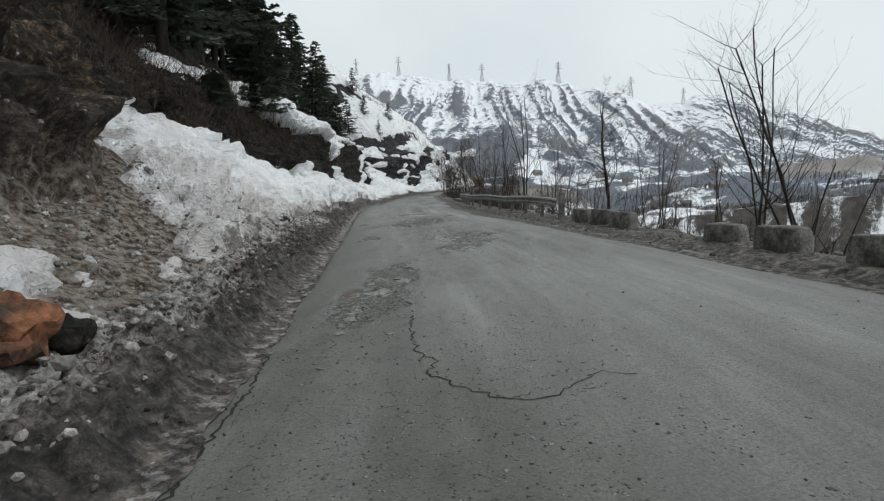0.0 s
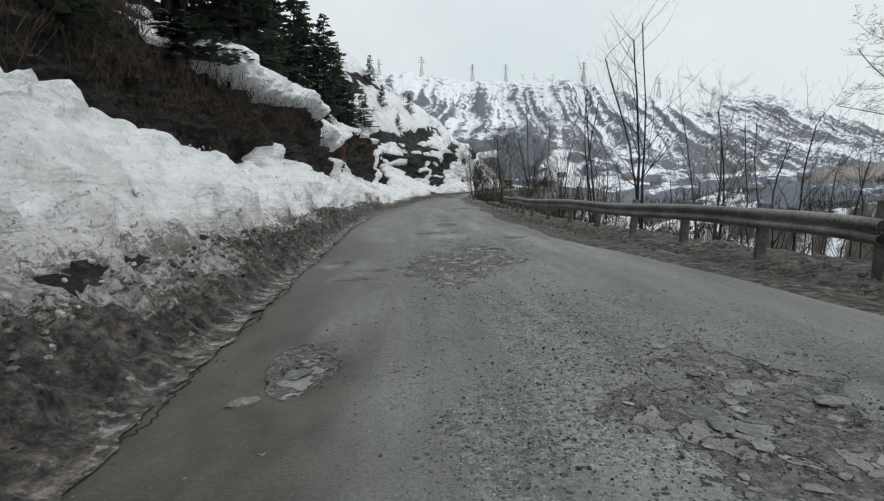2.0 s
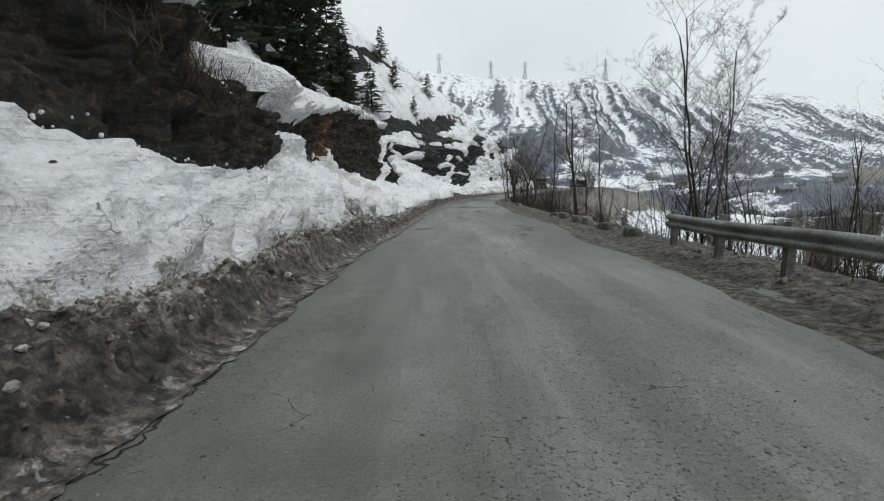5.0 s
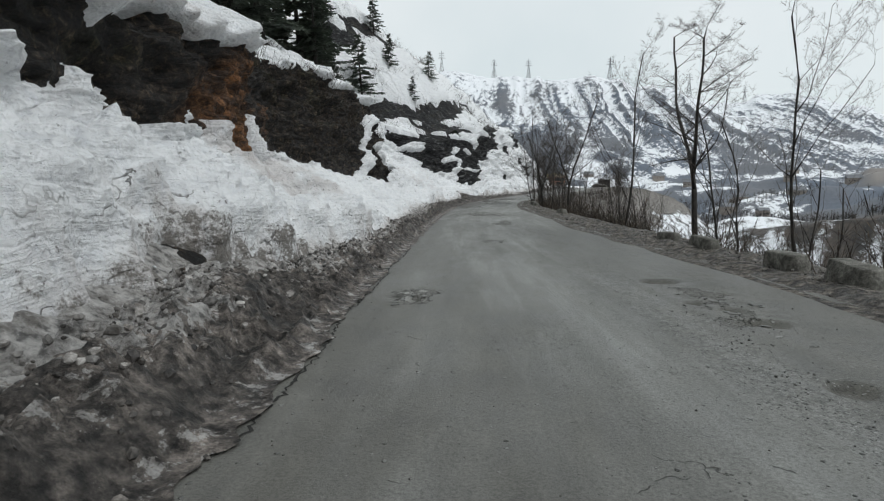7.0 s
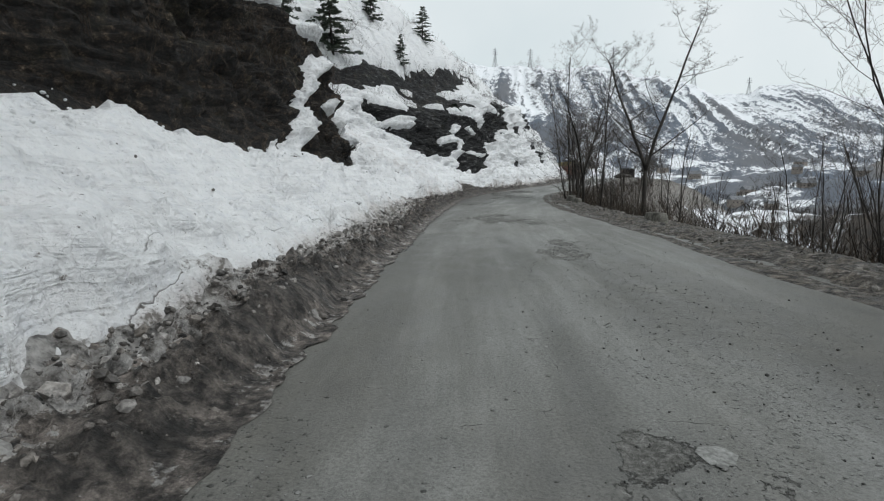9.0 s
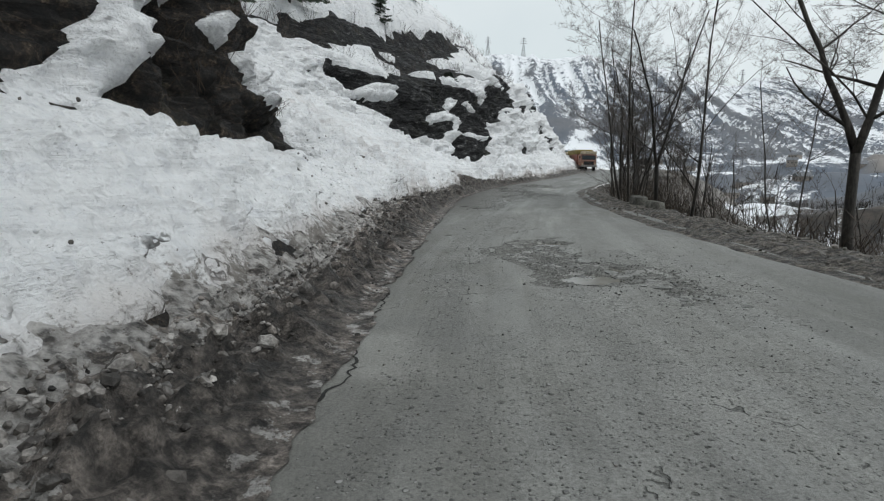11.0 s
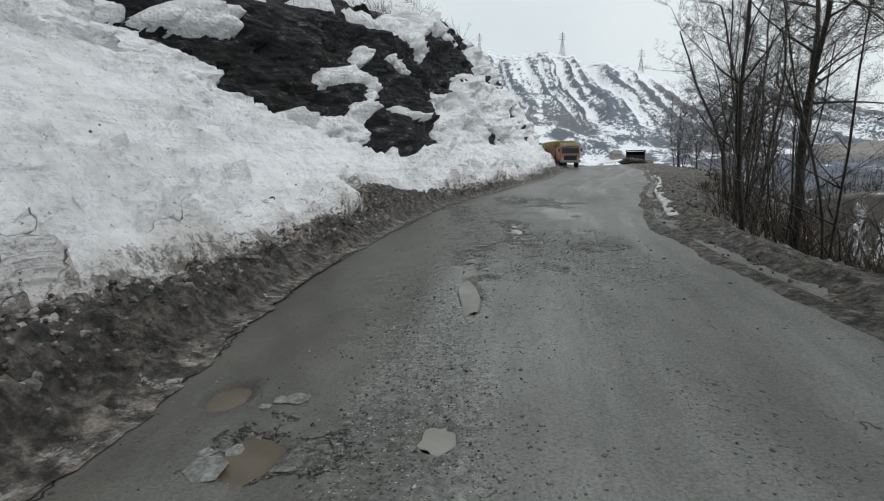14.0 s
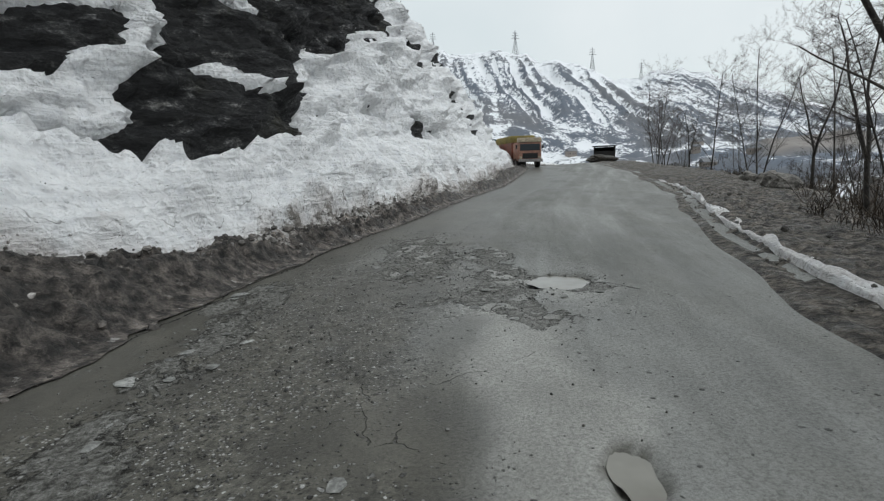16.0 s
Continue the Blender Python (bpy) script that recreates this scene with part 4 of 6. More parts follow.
# ---- road, berm, shoulder, slope below ----
# potholes that hold water: x, y, half-sizes
POOLS = [
    (-1.61, 8.0, 0.16, 0.42), (-3.36, 20.37, 0.27, 0.14), (-3.22, 21.2, 0.36, 0.17), (-4.03, 22.1, 0.19, 0.46), (-2.59, 21.34, 0.12, 0.14), (-1.24, 24.04, 0.30, 0.30), (-0.97, 23.66, 0.12, 0.22),
    (-6.49, 75.86, 0.42, 0.30), (-6.77, 79.1, 0.24, 0.20), (-6.13, 76.53, 0.09, 0.14),
    (-8.46, 88.7, 0.20, 0.29), (-8.9, 89.45, 0.14, 0.20), (-7.46, 88.8, 0.11, 0.16), (-7.19, 92.0, 0.12, 0.95), (-6.06, 96.7, 0.12, 0.42), (-6.02, 97.5, 0.09, 0.24), (-4.44, 98.63, 0.12, 0.22), (-4.52, 98.15, 0.06, 0.11), (-3.78, 102.2, 0.36, 0.36), (-8.81, 80.5, 0.08, 0.10),
]
# potholes that stand empty
HOLLOWS = [(-2.9, 53.2, 0.26, 0.20), (-2.96, 51.5, 0.15, 0.14), (-2.61, 51.06, 0.16, 0.15), (-2.54, 50.32, 0.24, 0.20), (-2.96, 48.2, 0.16, 0.15), (-0.4, 26.2, 0.3, 0.3), (-6.85, 51.5, 0.14, 0.2)]
# places where the surfacing is broken up: x, y, half-sizes, how far gone
BROKEN = [
    (-1.16, 8.6, 0.45, 3.0, 0.9), (0.22, 13.9, 0.85, 2.2, 0.9), (0.3, 15.4, 0.9, 1.1, 0.7), (-2.67, 16.4, 0.28, 0.7, 0.8), (-1.6, 22.0, 0.95, 2.3, 1.0), (-0.95, 23.7, 0.35, 0.6, 0.8), (-1.2, 24.1, 0.5, 0.5, 0.6), (-2.6, 28.3, 0.7, 0.7, 0.6),
    (-2.6, 31.5, 0.4, 0.8, 0.7), (-6.92, 51.7, 0.36, 0.8, 0.75), (-2.75, 51.2, 0.45, 2.0, 0.5), (-5.78, 60.6, 0.40, 0.45, 0.45), (-5.4, 69.0, 0.5, 1.6, 0.7), (-7.1, 78.3, 0.75, 1.6, 1.0), (-6.4, 76.1, 0.95, 1.0, 0.9), (-5.6, 75.2, 0.4, 0.8, 0.6),
    (-8.4, 88.7, 0.5, 0.9, 0.5), (-6.1, 96.2, 0.34, 2.9, 0.8), (-7.0, 94.0, 0.4, 2.2, 0.45), (-4.93, 94.4, 0.5, 0.8, 0.6), (-4.35, 102.6, 0.45, 1.9, 1.0), (-3.7, 102.0, 0.5, 0.5, 0.7), (-5.3, 104.3, 0.7, 2.0, 0.8), (-7.2, 101.0, 0.4, 2.5, 0.6),
]
# loose gravel on the surface: x, y, half-sizes, how thick
GRAVEL = [
    (-0.2, 3.5, 1.6, 2.6, 0.25), (-1.2, 7.5, 0.7, 3.0, 0.5), (-0.5, 16.4, 1.0, 3.6, 0.9), (0.6, 15.6, 1.2, 2.0, 0.5), (-1.7, 22.2, 1.5, 3.4, 0.95), (-2.0, 25.2, 0.9, 1.6, 0.6), (-3.2, 46.5, 0.35, 6.0, 0.5), (-4.8, 64.0, 1.1, 5.0, 0.35), (-8.3, 77.8, 0.5, 4.0, 0.6),
    (-6.4, 76.8, 1.2, 2.6, 0.6), (-5.3, 75.8, 0.8, 2.6, 0.5), (-7.5, 82.6, 0.9, 3.2, 0.55), (-7.6, 90.5, 0.8, 4.0, 0.7), (-6.7, 97.0, 1.2, 5.0, 1.0), (-5.5, 94.6, 1.1, 2.8, 0.9), (-6.4, 101.0, 1.0, 4.2, 0.9), (-5.0, 104.0, 0.8, 3.0, 0.8),
]
# dried pale mud: x, y, half-sizes, how strong; the last row only pales a long stretch
PALE = [(-4.60, 99.9, 0.42, 1.9, 1.0), (-7.19, 92.2, 0.22, 1.7, 0.7), (-3.75, 101.8, 0.5, 0.6, 0.8), (-5.0, 96.2, 0.14, 0.4, 0.9), (-2.3, 27.0, 0.55, 0.8, 0.8), (-6.9, 86.5, 0.4, 1.2, 0.5), (-7.3, 75.8, 0.3, 0.5, 0.6), (-8.6, 73.0, 0.5, 0.7, 0.6), (-6.4, 79.0, 2.4, 8.0, 0.32)]


def spots(x, y, table, n):
    """The strongest of a table of soft, ragged ovals."""
    out = 0 * x
    for cx, cy, rx, ry, k in table:
        near = (np.abs(x - cx) < 1.8 * rx) & (np.abs(y - cy) < 1.8 * ry)
        q = np.hypot((x[near] - cx) / rx, (y[near] - cy) / ry) + 0.40 * n[near]
        out[near] = np.maximum(out[near], k * step01(1.25, 0.55, q))
    return out


def road_marks(x, y):
    x, y = np.broadcast_arrays(np.asarray(x, float), np.asarray(y, float))
    n = fbm(x / 0.6, y / 0.8, 0, 4, 71)
    grit, broken, pale = spots(x, y, GRAVEL, n), spots(x, y, BROKEN, n), spots(x, y, PALE, n)
    dip = 0 * x
    for cx, cy, rx, ry in POOLS + HOLLOWS:
        near = (np.abs(x - cx) < 2 * rx) & (np.abs(y - cy) < 2 * ry)
        dip[near] = np.maximum(dip[near], 0.065 * step01(1.18, 0.75, np.hypot((x[near] - cx) / rx, (y[near] - cy) / ry) + 0.3 * n[near]))
    side = x - LE(y)
    muddy = np.interp(y, [0, 10, 14, 26, 30, 60, 68, 84, 92], [0.6, 0.8, 1.0, 1.0, 0.6, 0.75, 0.35, 0.4, 0.95])
    wet = muddy * step01(2.8, 0.9, side + 1.0 * fbm(x / 0.9, y / 3, 0, 4, 72))
    wet = np.maximum(wet, 0.2 * step01(0.3, 0.7, fbm(x / 0.9, y / 9, 0, 3, 73)))
    right = RE(y) - x
    wet = np.maximum(wet, 0.9 * step01(3.6, 1.2, right + 0.8 * fbm(x / 1.2, y / 5, 0, 3, 68)) * step01(38, 43, y) * step01(72, 62, y))
    wet = np.maximum(wet, 0.98 * step01(4.0, 1.6, side + 1.3 * fbm(x / 1.0, y / 3, 0, 4, 70)) * step01(84, 92, y))
    wet = np.maximum(wet, 0.55 * broken * step01(-0.1, 0.3, fbm(x / 0.5, y / 0.7, 0, 3, 67)))
    wet = np.maximum(wet * (1 - 0.8 * pale), step01(0.0, 0.03, dip))
    grit = np.maximum(grit, 0.4 * step01(0.1, 0.6, fbm(x / 1.2, y / 6, 0, 3, 74)))
    grit = np.maximum(grit, 0.55 * step01(0.45, 0.15, np.abs(right - 2.5) + 0.2 * n) * step01(40, 43, y) * step01(58, 54, y))
    return grit, wet, dip, broken, pale


def road_surface(x, y):
    grit, _, dip, broken, _ = road_marks(x, y)
    x, y = np.asarray(x, float), np.asarray(y, float)
    rough = grit * (0.010 * fbm(x / 0.16, y / 0.16, 0, 2, 75)) + broken * (0.034 * np.round(vnoise(x / 0.26 + 0.3 * y, y / 0.36, 0, 69) * 2) / 2 - 0.014)
    wave = 0.010 * fbm(x / 1.3, y / 3, 0, 2, 76)
    return road_z(x, y) - dip + rough * (dip < 0.02) + wave


def build_road():
    y = np.concatenate([np.arange(-25, 1.5, 0.5), np.arange(1.5, 112, 0.07), np.arange(112, 195, 0.5)])
    u = np.linspace(0, 1, 104)
    Y, U = np.meshgrid(y, u, indexing="ij")
    X = (LE(Y) - 0.3) * (1 - U) + (RE(Y) + 0.35) * U
    grit, wet, _, broken, pale = road_marks(X, Y)
    ob = grid("road", X, Y, road_surface(X, Y), ASPHALT, None, {"grit": grit, "wet": wet, "broken": broken, "pale": pale, "across": X - MID(Y)})
    tagged(ob, "worn grey mountain road, muddy, cracked and potholed", "road", "", "structure")


def berm_height(y, d):
    wide = BERM_WIDTH(y)
    swell = np.interp(y, [0, 8, 26, 30, 34, 44, 49, 55, 60, 100], [0.22, 0.26, 0.28, 0.50, 0.36, 0.26, 0.48, 0.24, 0.17, 0.16]) + 0.16 * fbm(y / 4.0, 0.0, 0, 3, 81)
    swell = swell + 0.38 * np.exp(-((y - 101.5) / 1.1) ** 2)
    edge = 0.16 * fbm(y / 1.3, 3.0, 0, 3, 82)
    body = swell * step01(0.15 + edge, 0.45 * wide + edge, d) * step01(wide + 0.3, 0.6 * wide, d)
    lumps = (0.11 * ridged(y / 0.42, d / 0.34, 0, 3, 83) + 0.13 * vnoise(y / 0.19, d / 0.15, 0, 84)) * step01(0.05, 0.5, d + edge)
    return body + np.abs(lumps) + 0.035 * step01(0.0, 0.25, d) + 0.20 * np.clip(d - 1.1, 0, 3)


def build_berm():
    y = np.concatenate([np.arange(-20, 2, 0.4), np.arange(2, 112, 0.065), np.arange(112, 190, 0.5)])
    u = np.linspace(0, 1, 44)
    Y, U = np.meshgrid(y, u, indexing="ij")
    D = -0.12 + U * (BERM_WIDTH(Y) + 1.5)
    X = LE(Y) - D + (0.06 * fbm(Y / 0.9, 0.0, 0, 3, 90) + 0.05 * fbm(Y / 0.22, 0.0, 0, 3, 93)) * step01(0.5, -0.1, D)
    Z = road_z(LE(Y), Y) + berm_height(Y, D) * step01(-0.12, 0.2, D) + 0.02
    behind = road_z(LE(Y), Y) + hill_profile(Y, np.maximum(D, 0.9)) + 0.05 + 0.08 * fbm(Y / 0.5, D / 0.4, 0, 4, 92)
    Z = np.maximum(Z, np.where((D > 1.0) & (Y > 13), behind, -99))
    Z = np.where(U > 0.985, Z - 0.5, Z)
    icy = 0.45 * step01(0.30, 0.05, D) + step01(0.30, 0.85, D / BERM_WIDTH(Y) + 0.3 * fbm(Y / 2.2, D, 0, 2, 99)) + 0.6 * step01(0.9, 1.5, D) * (step01(34, 28, Y) * 0.2 + np.exp(-((Y - 49) / 3.0) ** 2)) - 0.15 * step01(88, 93, Y)
    ob = grid("mud_berm", X, Y, Z, MUD, None, {"icy": icy})
    tagged(ob, "ploughed ridge of dark mud and dirty ice", "berm", "", "stuff")


def slope_z(y, e):
    """Height e metres outside the road's valley-side edge."""
    edge, w = road_z(RE(y), y), SHOULDER(y)
    bank = 0.10 * step01(0.15, 0.6, e) * step01(w + 0.4, w - 0.4, e)
    return edge + bank - 0.03 * np.clip(e, 0, w) - 0.25 * np.clip(e - w + 0.3, 0, 0.7) - 0.72 * np.clip(e - w - 0.4, 0, 200)


def build_shoulder():
    y = np.concatenate([np.arange(-25, 2, 0.5), np.arange(2, 118, 0.14), np.arange(118, 195, 0.6)])
    e = np.concatenate([np.arange(-0.1, 3.4, 0.1), np.arange(3.4, 12, 0.3)])
    Y, E = np.meshgrid(y, e, indexing="ij")
    creep = np.interp(Y, [10, 17, 21, 26, 32, 40, 46, 50, 54, 60, 64, 70, 80, 84, 88, 200], [0.1, 0.35, 0.5, 0.8, 0.45, 0.35, 0.5, 0.2, 0.1, 0.3, 0.4, 0.2, 0.25, 0.4, 0.15, 0.05])
    creep = creep + 0.06 * fbm(Y / 1.6, 0.0, 0, 3, 98)
    E = E - creep * step01(0.8, -0.1, E)
    X = RE(Y) + E
    rough = (0.05 * ridged(X / 0.6, Y / 1.4, 0, 3, 85) + 0.03 * fbm(X / 0.2, Y / 0.25, 0, 2, 86)) * step01(0.0, 0.5, E)
    rough = rough + 0.3 * fbm(X / 2.5, Y / 2.5, 0, 3, 87) * step01(0.3, 2.5, E - SHOULDER(Y))
    Z = np.where(E < 0.05, road_z(np.minimum(X, RE(Y)), Y) + 0.03 * step01(-creep - 0.1, -creep + 0.12, E) - 0.01, slope_z(Y, E))
    ob = grid("shoulder", X, Y, Z + rough, DIRT, None, {"icy": 0.40 + 0.75 * step01(0.4, 3.0, E - SHOULDER(Y))})
    tagged(ob, "dark earth road shoulder dropping to the valley", "ground", "", "structure")
    e = np.concatenate([np.arange(10.5, 40, 0.8), np.arange(40, 90, 2.5)])
    Y, E = np.meshgrid(np.concatenate([np.arange(-60, 190, 1.0)]), e, indexing="ij")
    X = RE(np.clip(Y, -29, 195)) + E
    Z = np.maximum(slope_z(Y, E), -60) + (1.0 * fbm(X / 9, Y / 9, 0, 4, 88) - 0.3) * step01(10.5, 20, E)
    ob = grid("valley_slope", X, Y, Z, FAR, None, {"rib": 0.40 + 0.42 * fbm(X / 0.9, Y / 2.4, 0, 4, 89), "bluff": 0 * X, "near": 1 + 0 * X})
    tagged(ob, "steep snow-patched slope below the road", "ground", "", "structure")


build_far_ground()
build_hill()
build_snow()
build_road()
build_berm()
build_shoulder()


# ---- things ----
def root(name, m):
    ob = new(name)
    ob.empty_display_size = 0.2
    ob.matrix_world = m
    return ob


def scaled(x, y, z, turn=0.0, s=1.0, lean=0.0, side=0.0):
    return pose(x, y, z, lean, side, turn) @ Matrix.Diagonal((s, s, s, 1))


def grow(wood, twigs, p, way, length, r, level, rng, most, spread, lift, bare=0.0, on=None):
    """A limb of short bent pieces; finer limbs leave it past the bare share of its length. on: the mesh and corner that it springs from."""
    pieces = 9 if level == 0 else 5
    step = length / pieces
    way = Vector(way).normalized()
    ring, last = None, None
    for i in range(pieces):
        r2 = max(r * (1 - 0.95 / pieces), 0.0014)
        bend = Vector((rng.gauss(0, 1), rng.gauss(0, 1), rng.gauss(0, 0.6))) * (0.07 + 0.06 * level)
        way = (way + bend + Vector((0, 0, lift))).normalized()
        q = p + way * step
        mesh, sides = (twigs, 3) if r < 0.009 else (wood, 6 if level == 0 else 4)
        touch = on[1] if on and on[0] is mesh and i == 0 else None
        ring = mesh.tube(p, q, r, r2, sides, ring if mesh is last else None, touch)
        p, r, last = q, r2, mesh
        if level < most and (i + 1) / pieces > bare:
            for _ in range(rng.choice((1, 1, 2))):
                a = rng.uniform(0, 6.283)
                out = Vector((math.cos(a), math.sin(a), rng.uniform(-0.1, 0.7)))
                nw = (way * (1 - spread) + out * spread).normalized()
                reach = length * rng.uniform(0.30, 0.58) * (1 - 0.45 * i / pieces)
                grow(wood, twigs, p, nw, reach, max(r * rng.uniform(0.36, 0.56), 0.002), level + 1, rng, most, spread, lift, 0.0, (mesh, ring[0]))


def bare_tree(seed, height, r, stems, most=3, spread=0.55, lift=0.06, name="bare_tree", bole=0.0, fan=0.12, bare=0.15):
    """A leafless roadside tree: a bole that parts into stems, limbs, and a crown of twigs."""
    rng = random.Random(seed)
    wood, twigs = Tubes(), Tubes()
    base = Vector((0, 0, -0.5))
    joint = None
    if bole:
        top = Vector((rng.gauss(0, 0.08), rng.gauss(0, 0.08), bole * height))
        mid = base.lerp(top, 0.55) + Vector((rng.gauss(0, 0.04), rng.gauss(0, 0.04), 0))
        joint = wood.tube(base, mid, r * 1.25, r, 8)
        joint = wood.tube(mid, top, r, r * 0.92, 8, joint)
        base = top
    turn = rng.uniform(0, 6.283)
    for s in range(stems):
        a = turn + 6.283 * s / stems + rng.gauss(0, 0.3)
        lean = 0.04 if stems == 1 else fan * rng.uniform(0.7, 1.4)
        start = base + Vector((math.cos(a), math.sin(a), 0)) * (0.0 if stems == 1 or bole else 0.12)
        tall = (height * rng.uniform(0.82, 1.0) - base.z)
        grow(wood, twigs, start, (lean * math.cos(a), lean * math.sin(a), 1), tall, r * (0.86 if bole else rng.uniform(0.8, 1.1)), 0, rng, most, spread, lift, bare, (wood, joint[0]) if joint else None)
    ob = root(name, Matrix())
    wood.link("trunk", BARK, ob, True)
    twigs.link("crown", TWIG, ob)
    return ob


def pine(seed, height):
    """A dark conifer: trunk, whorls of drooping boughs with needle sprays."""
    rng = random.Random(seed)
    wood, green = Tubes(), Tubes()
    wood.tube((0, 0, -0.8), (0, 0, height), 0.024 * height, 0.01, 6)
    z = 0.16 * height
    while z < height * 0.98:
        frac = z / height
        reach = height * 0.33 * (1 - frac) ** 0.75 * rng.uniform(0.7, 1.15) + 0.12
        for k in range(rng.choice((4, 5, 6))):
            a = rng.uniform(0, 6.283)
            ln = reach * rng.uniform(0.4, 1.25)
            tip = Vector((math.cos(a) * ln, math.sin(a) * ln, z - 0.10 * ln + rng.uniform(-.1, .25)))
            base = Vector((0, 0, z))
            wood.tube(base, tip, 0.02 + 0.006 * ln, 0.006, 3)
            for i in range(max(6, int(ln * 15))):
                f = rng.uniform(0.2, 1.0)
                p = base.lerp(tip, f)
                for sgn in (-1, 1):
                    side = Vector((-math.sin(a), math.cos(a), 0)) * sgn
                    q = p + (side * rng.uniform(0.5, 1.0) + Vector((math.cos(a), math.sin(a), 0)) * 0.7 + Vector((0, 0, rng.uniform(-.35, .3)))) * (0.16 + 0.20 * (1 - f)) * (0.7 + 0.08 * height)
                    green.leaf(p, q, 0.045 + 0.005 * height, (rng.uniform(-.6, .6), rng.uniform(-.6, .6), 1))
        z += height * rng.uniform(0.028, 0.05)
    ob = root("pine_tree", Matrix())
    wood.link("trunk", BARK, ob, True)
    green.link("crown", NEEDLE, ob)
    return ob


def ground_right(y, e):
    """The valley edge, e counted as if the shoulder were 2.2 m wide."""
    e = e - 2.2 + float(SHOULDER(y)) if e > 1.9 else e
    return float(RE(y) + e), float(slope_z(np.array(y), np.array(e)))


def plant_right():
    # station, distance outside the road's edge, height, kind, turn
    spots = [
        (12.6, 3.3, 5.0, 3, 20), (10.7, 2.7, 5.6, 3, 80), (16.4, 3.1, 3.7, 3, 200), (17.6, 3.4, 4.2, 2, 10), (14.6, 3.8, 3.8, 3, 140),
        (20.2, 3.2, 5.4, 4, 60), (22.0, 3.4, 4.2, 2, 250), (28.2, 2.4, 7.6, 3, 30), (24.4, 3.2, 6.0, 2, 100), (32.6, 2.8, 6.6, 3, 170),
        (33.4, 3.2, 3.4, 3, 290), (35.6, 3.0, 3.2, 3, 0), (38.5, 3.0, 4.2, 3, 45), (44.8, 3.0, 7.4, 2, 130), (46.5, 3.2, 7.6, 1, 220),
        (41.0, 3.4, 4.0, 3, 310), (57.4, 2.9, 6.6, 0, 15), (62.0, 2.8, 8.4, 4, 75), (67.8, 2.5, 7.4, 0, 160), (71.5, 3.4, 5.4, 2, 240),
        (79.6, 2.8, 8.6, 4, 330), (82.0, 3.2, 7.6, 2, 50), (86.4, 3.0, 7.4, 0, 120), (88.2, 2.6, 7.0, 4, 200), (88.9, 2.2, 6.4, 2, 280),
        (90.2, 2.2, 6.8, 1, 340), (91.2, 1.9, 6.4, 4, 65), (92.8, 2.1, 6.2, 2, 145), (94.6, 1.7, 6.8, 4, 225), (95.2, 1.9, 6.0, 2, 305),
        (96.4, 1.6, 7.2, 0, 25), (102.8, 2.4, 6.6, 4, 105), (104.4, 2.6, 6.2, 2, 185), (114.5, 4.6, 6.2, 0, 265), (122.8, 3.6, 5.6, 2, 345),
        (126.5, 3.0, 5.8, 0, 90), (133.0, 3.2, 5.4, 2, 170), (140.0, 3.0, 6.0, 1, 250), (107.2, 2.7, 5.2, 4, 15), (109.8, 2.9, 4.6, 2, 130), (112.4, 2.6, 4.8, 4, 260), (118.5, 2.8, 4.6, 1, 330), (120.6, 2.6, 4.4, 2, 80), (129.8, 2.7, 4.4, 4, 200), (131.4, 2.9, 4.2, 2, 20), (136.5, 2.7, 4.2, 1, 300), (138.0, 3.2, 4.6, 4, 140), (101.0, 3.0, 6.0, 1, 40), (98.5, 2.6, 5.4, 4, 200),
    ]
    kinds = [bare_tree(11, 6.0, 0.050, 1, 4, 0.55, 0.05, bare=0.2), bare_tree(12, 6.0, 0.040, 3, 4, 0.6, 0.04, fan=0.13), bare_tree(13, 6.0, 0.036, 2, 4, 0.65, 0.04, fan=0.16),
             bare_tree(14, 6.0, 0.052, 3, 2, 0.55, 0.07, fan=0.12, bare=0.30), bare_tree(18, 6.0, 0.072, 2, 4, 0.78, 0.02, bole=0.26, fan=0.30, bare=0.1)]
    labels = ["slender leafless roadside tree with dark bark", "leafless slender tree with several upright stems", "thin leafless tree on the valley edge",
              "lopped leafless tree with slender bare stems", "leafless tree with wide spreading bare crown"]
    used = set()
    for y, e, h, k, turn in spots:
        x, z = ground_right(y, e)
        lean = -14 if y == 10.7 else (turn % 5) - 2
        m = Matrix.Translation((x, y, z)) @ pose(0, 0, 0, (turn % 7) - 3, lean, 0) @ scaled(0, 0, 0, turn, h / 6.0)
        if k in used:
            ob = copy_thing(kinds[k], m)
        else:
            ob = kinds[k]
            ob.matrix_world = m
            used.add(k)
        tagged(ob, labels[k], "tree", "bare trees along the valley side")
    rng = random.Random(5)
    young = [bare_tree(21, 3.0, 0.03, 2, 2, 0.45, 0.1, "sapling"), bare_tree(22, 3.0, 0.028, 3, 2, 0.4, 0.12, "sapling"), bare_tree(23, 3.0, 0.025, 4, 2, 0.4, 0.12, "sapling")]
    for i in range(104):
        y = rng.choice((rng.uniform(13, 50), rng.uniform(28, 50), rng.uniform(56, 104), rng.uniform(76, 100)))
        e = rng.uniform(2.3, 6.5)
        x, z = ground_right(y, e)
        m = scaled(x, y, z, rng.uniform(0, 360), rng.uniform(0.55, 1.7), rng.uniform(-8, 8), rng.uniform(-8, 8))
        if i < 3:
            ob = young[i]
            ob.matrix_world = m
        else:
            ob = copy_thing(young[i % 3], m)
        tagged(ob, "thin leafless sapling on the valley edge", "tree", "saplings along the valley side")


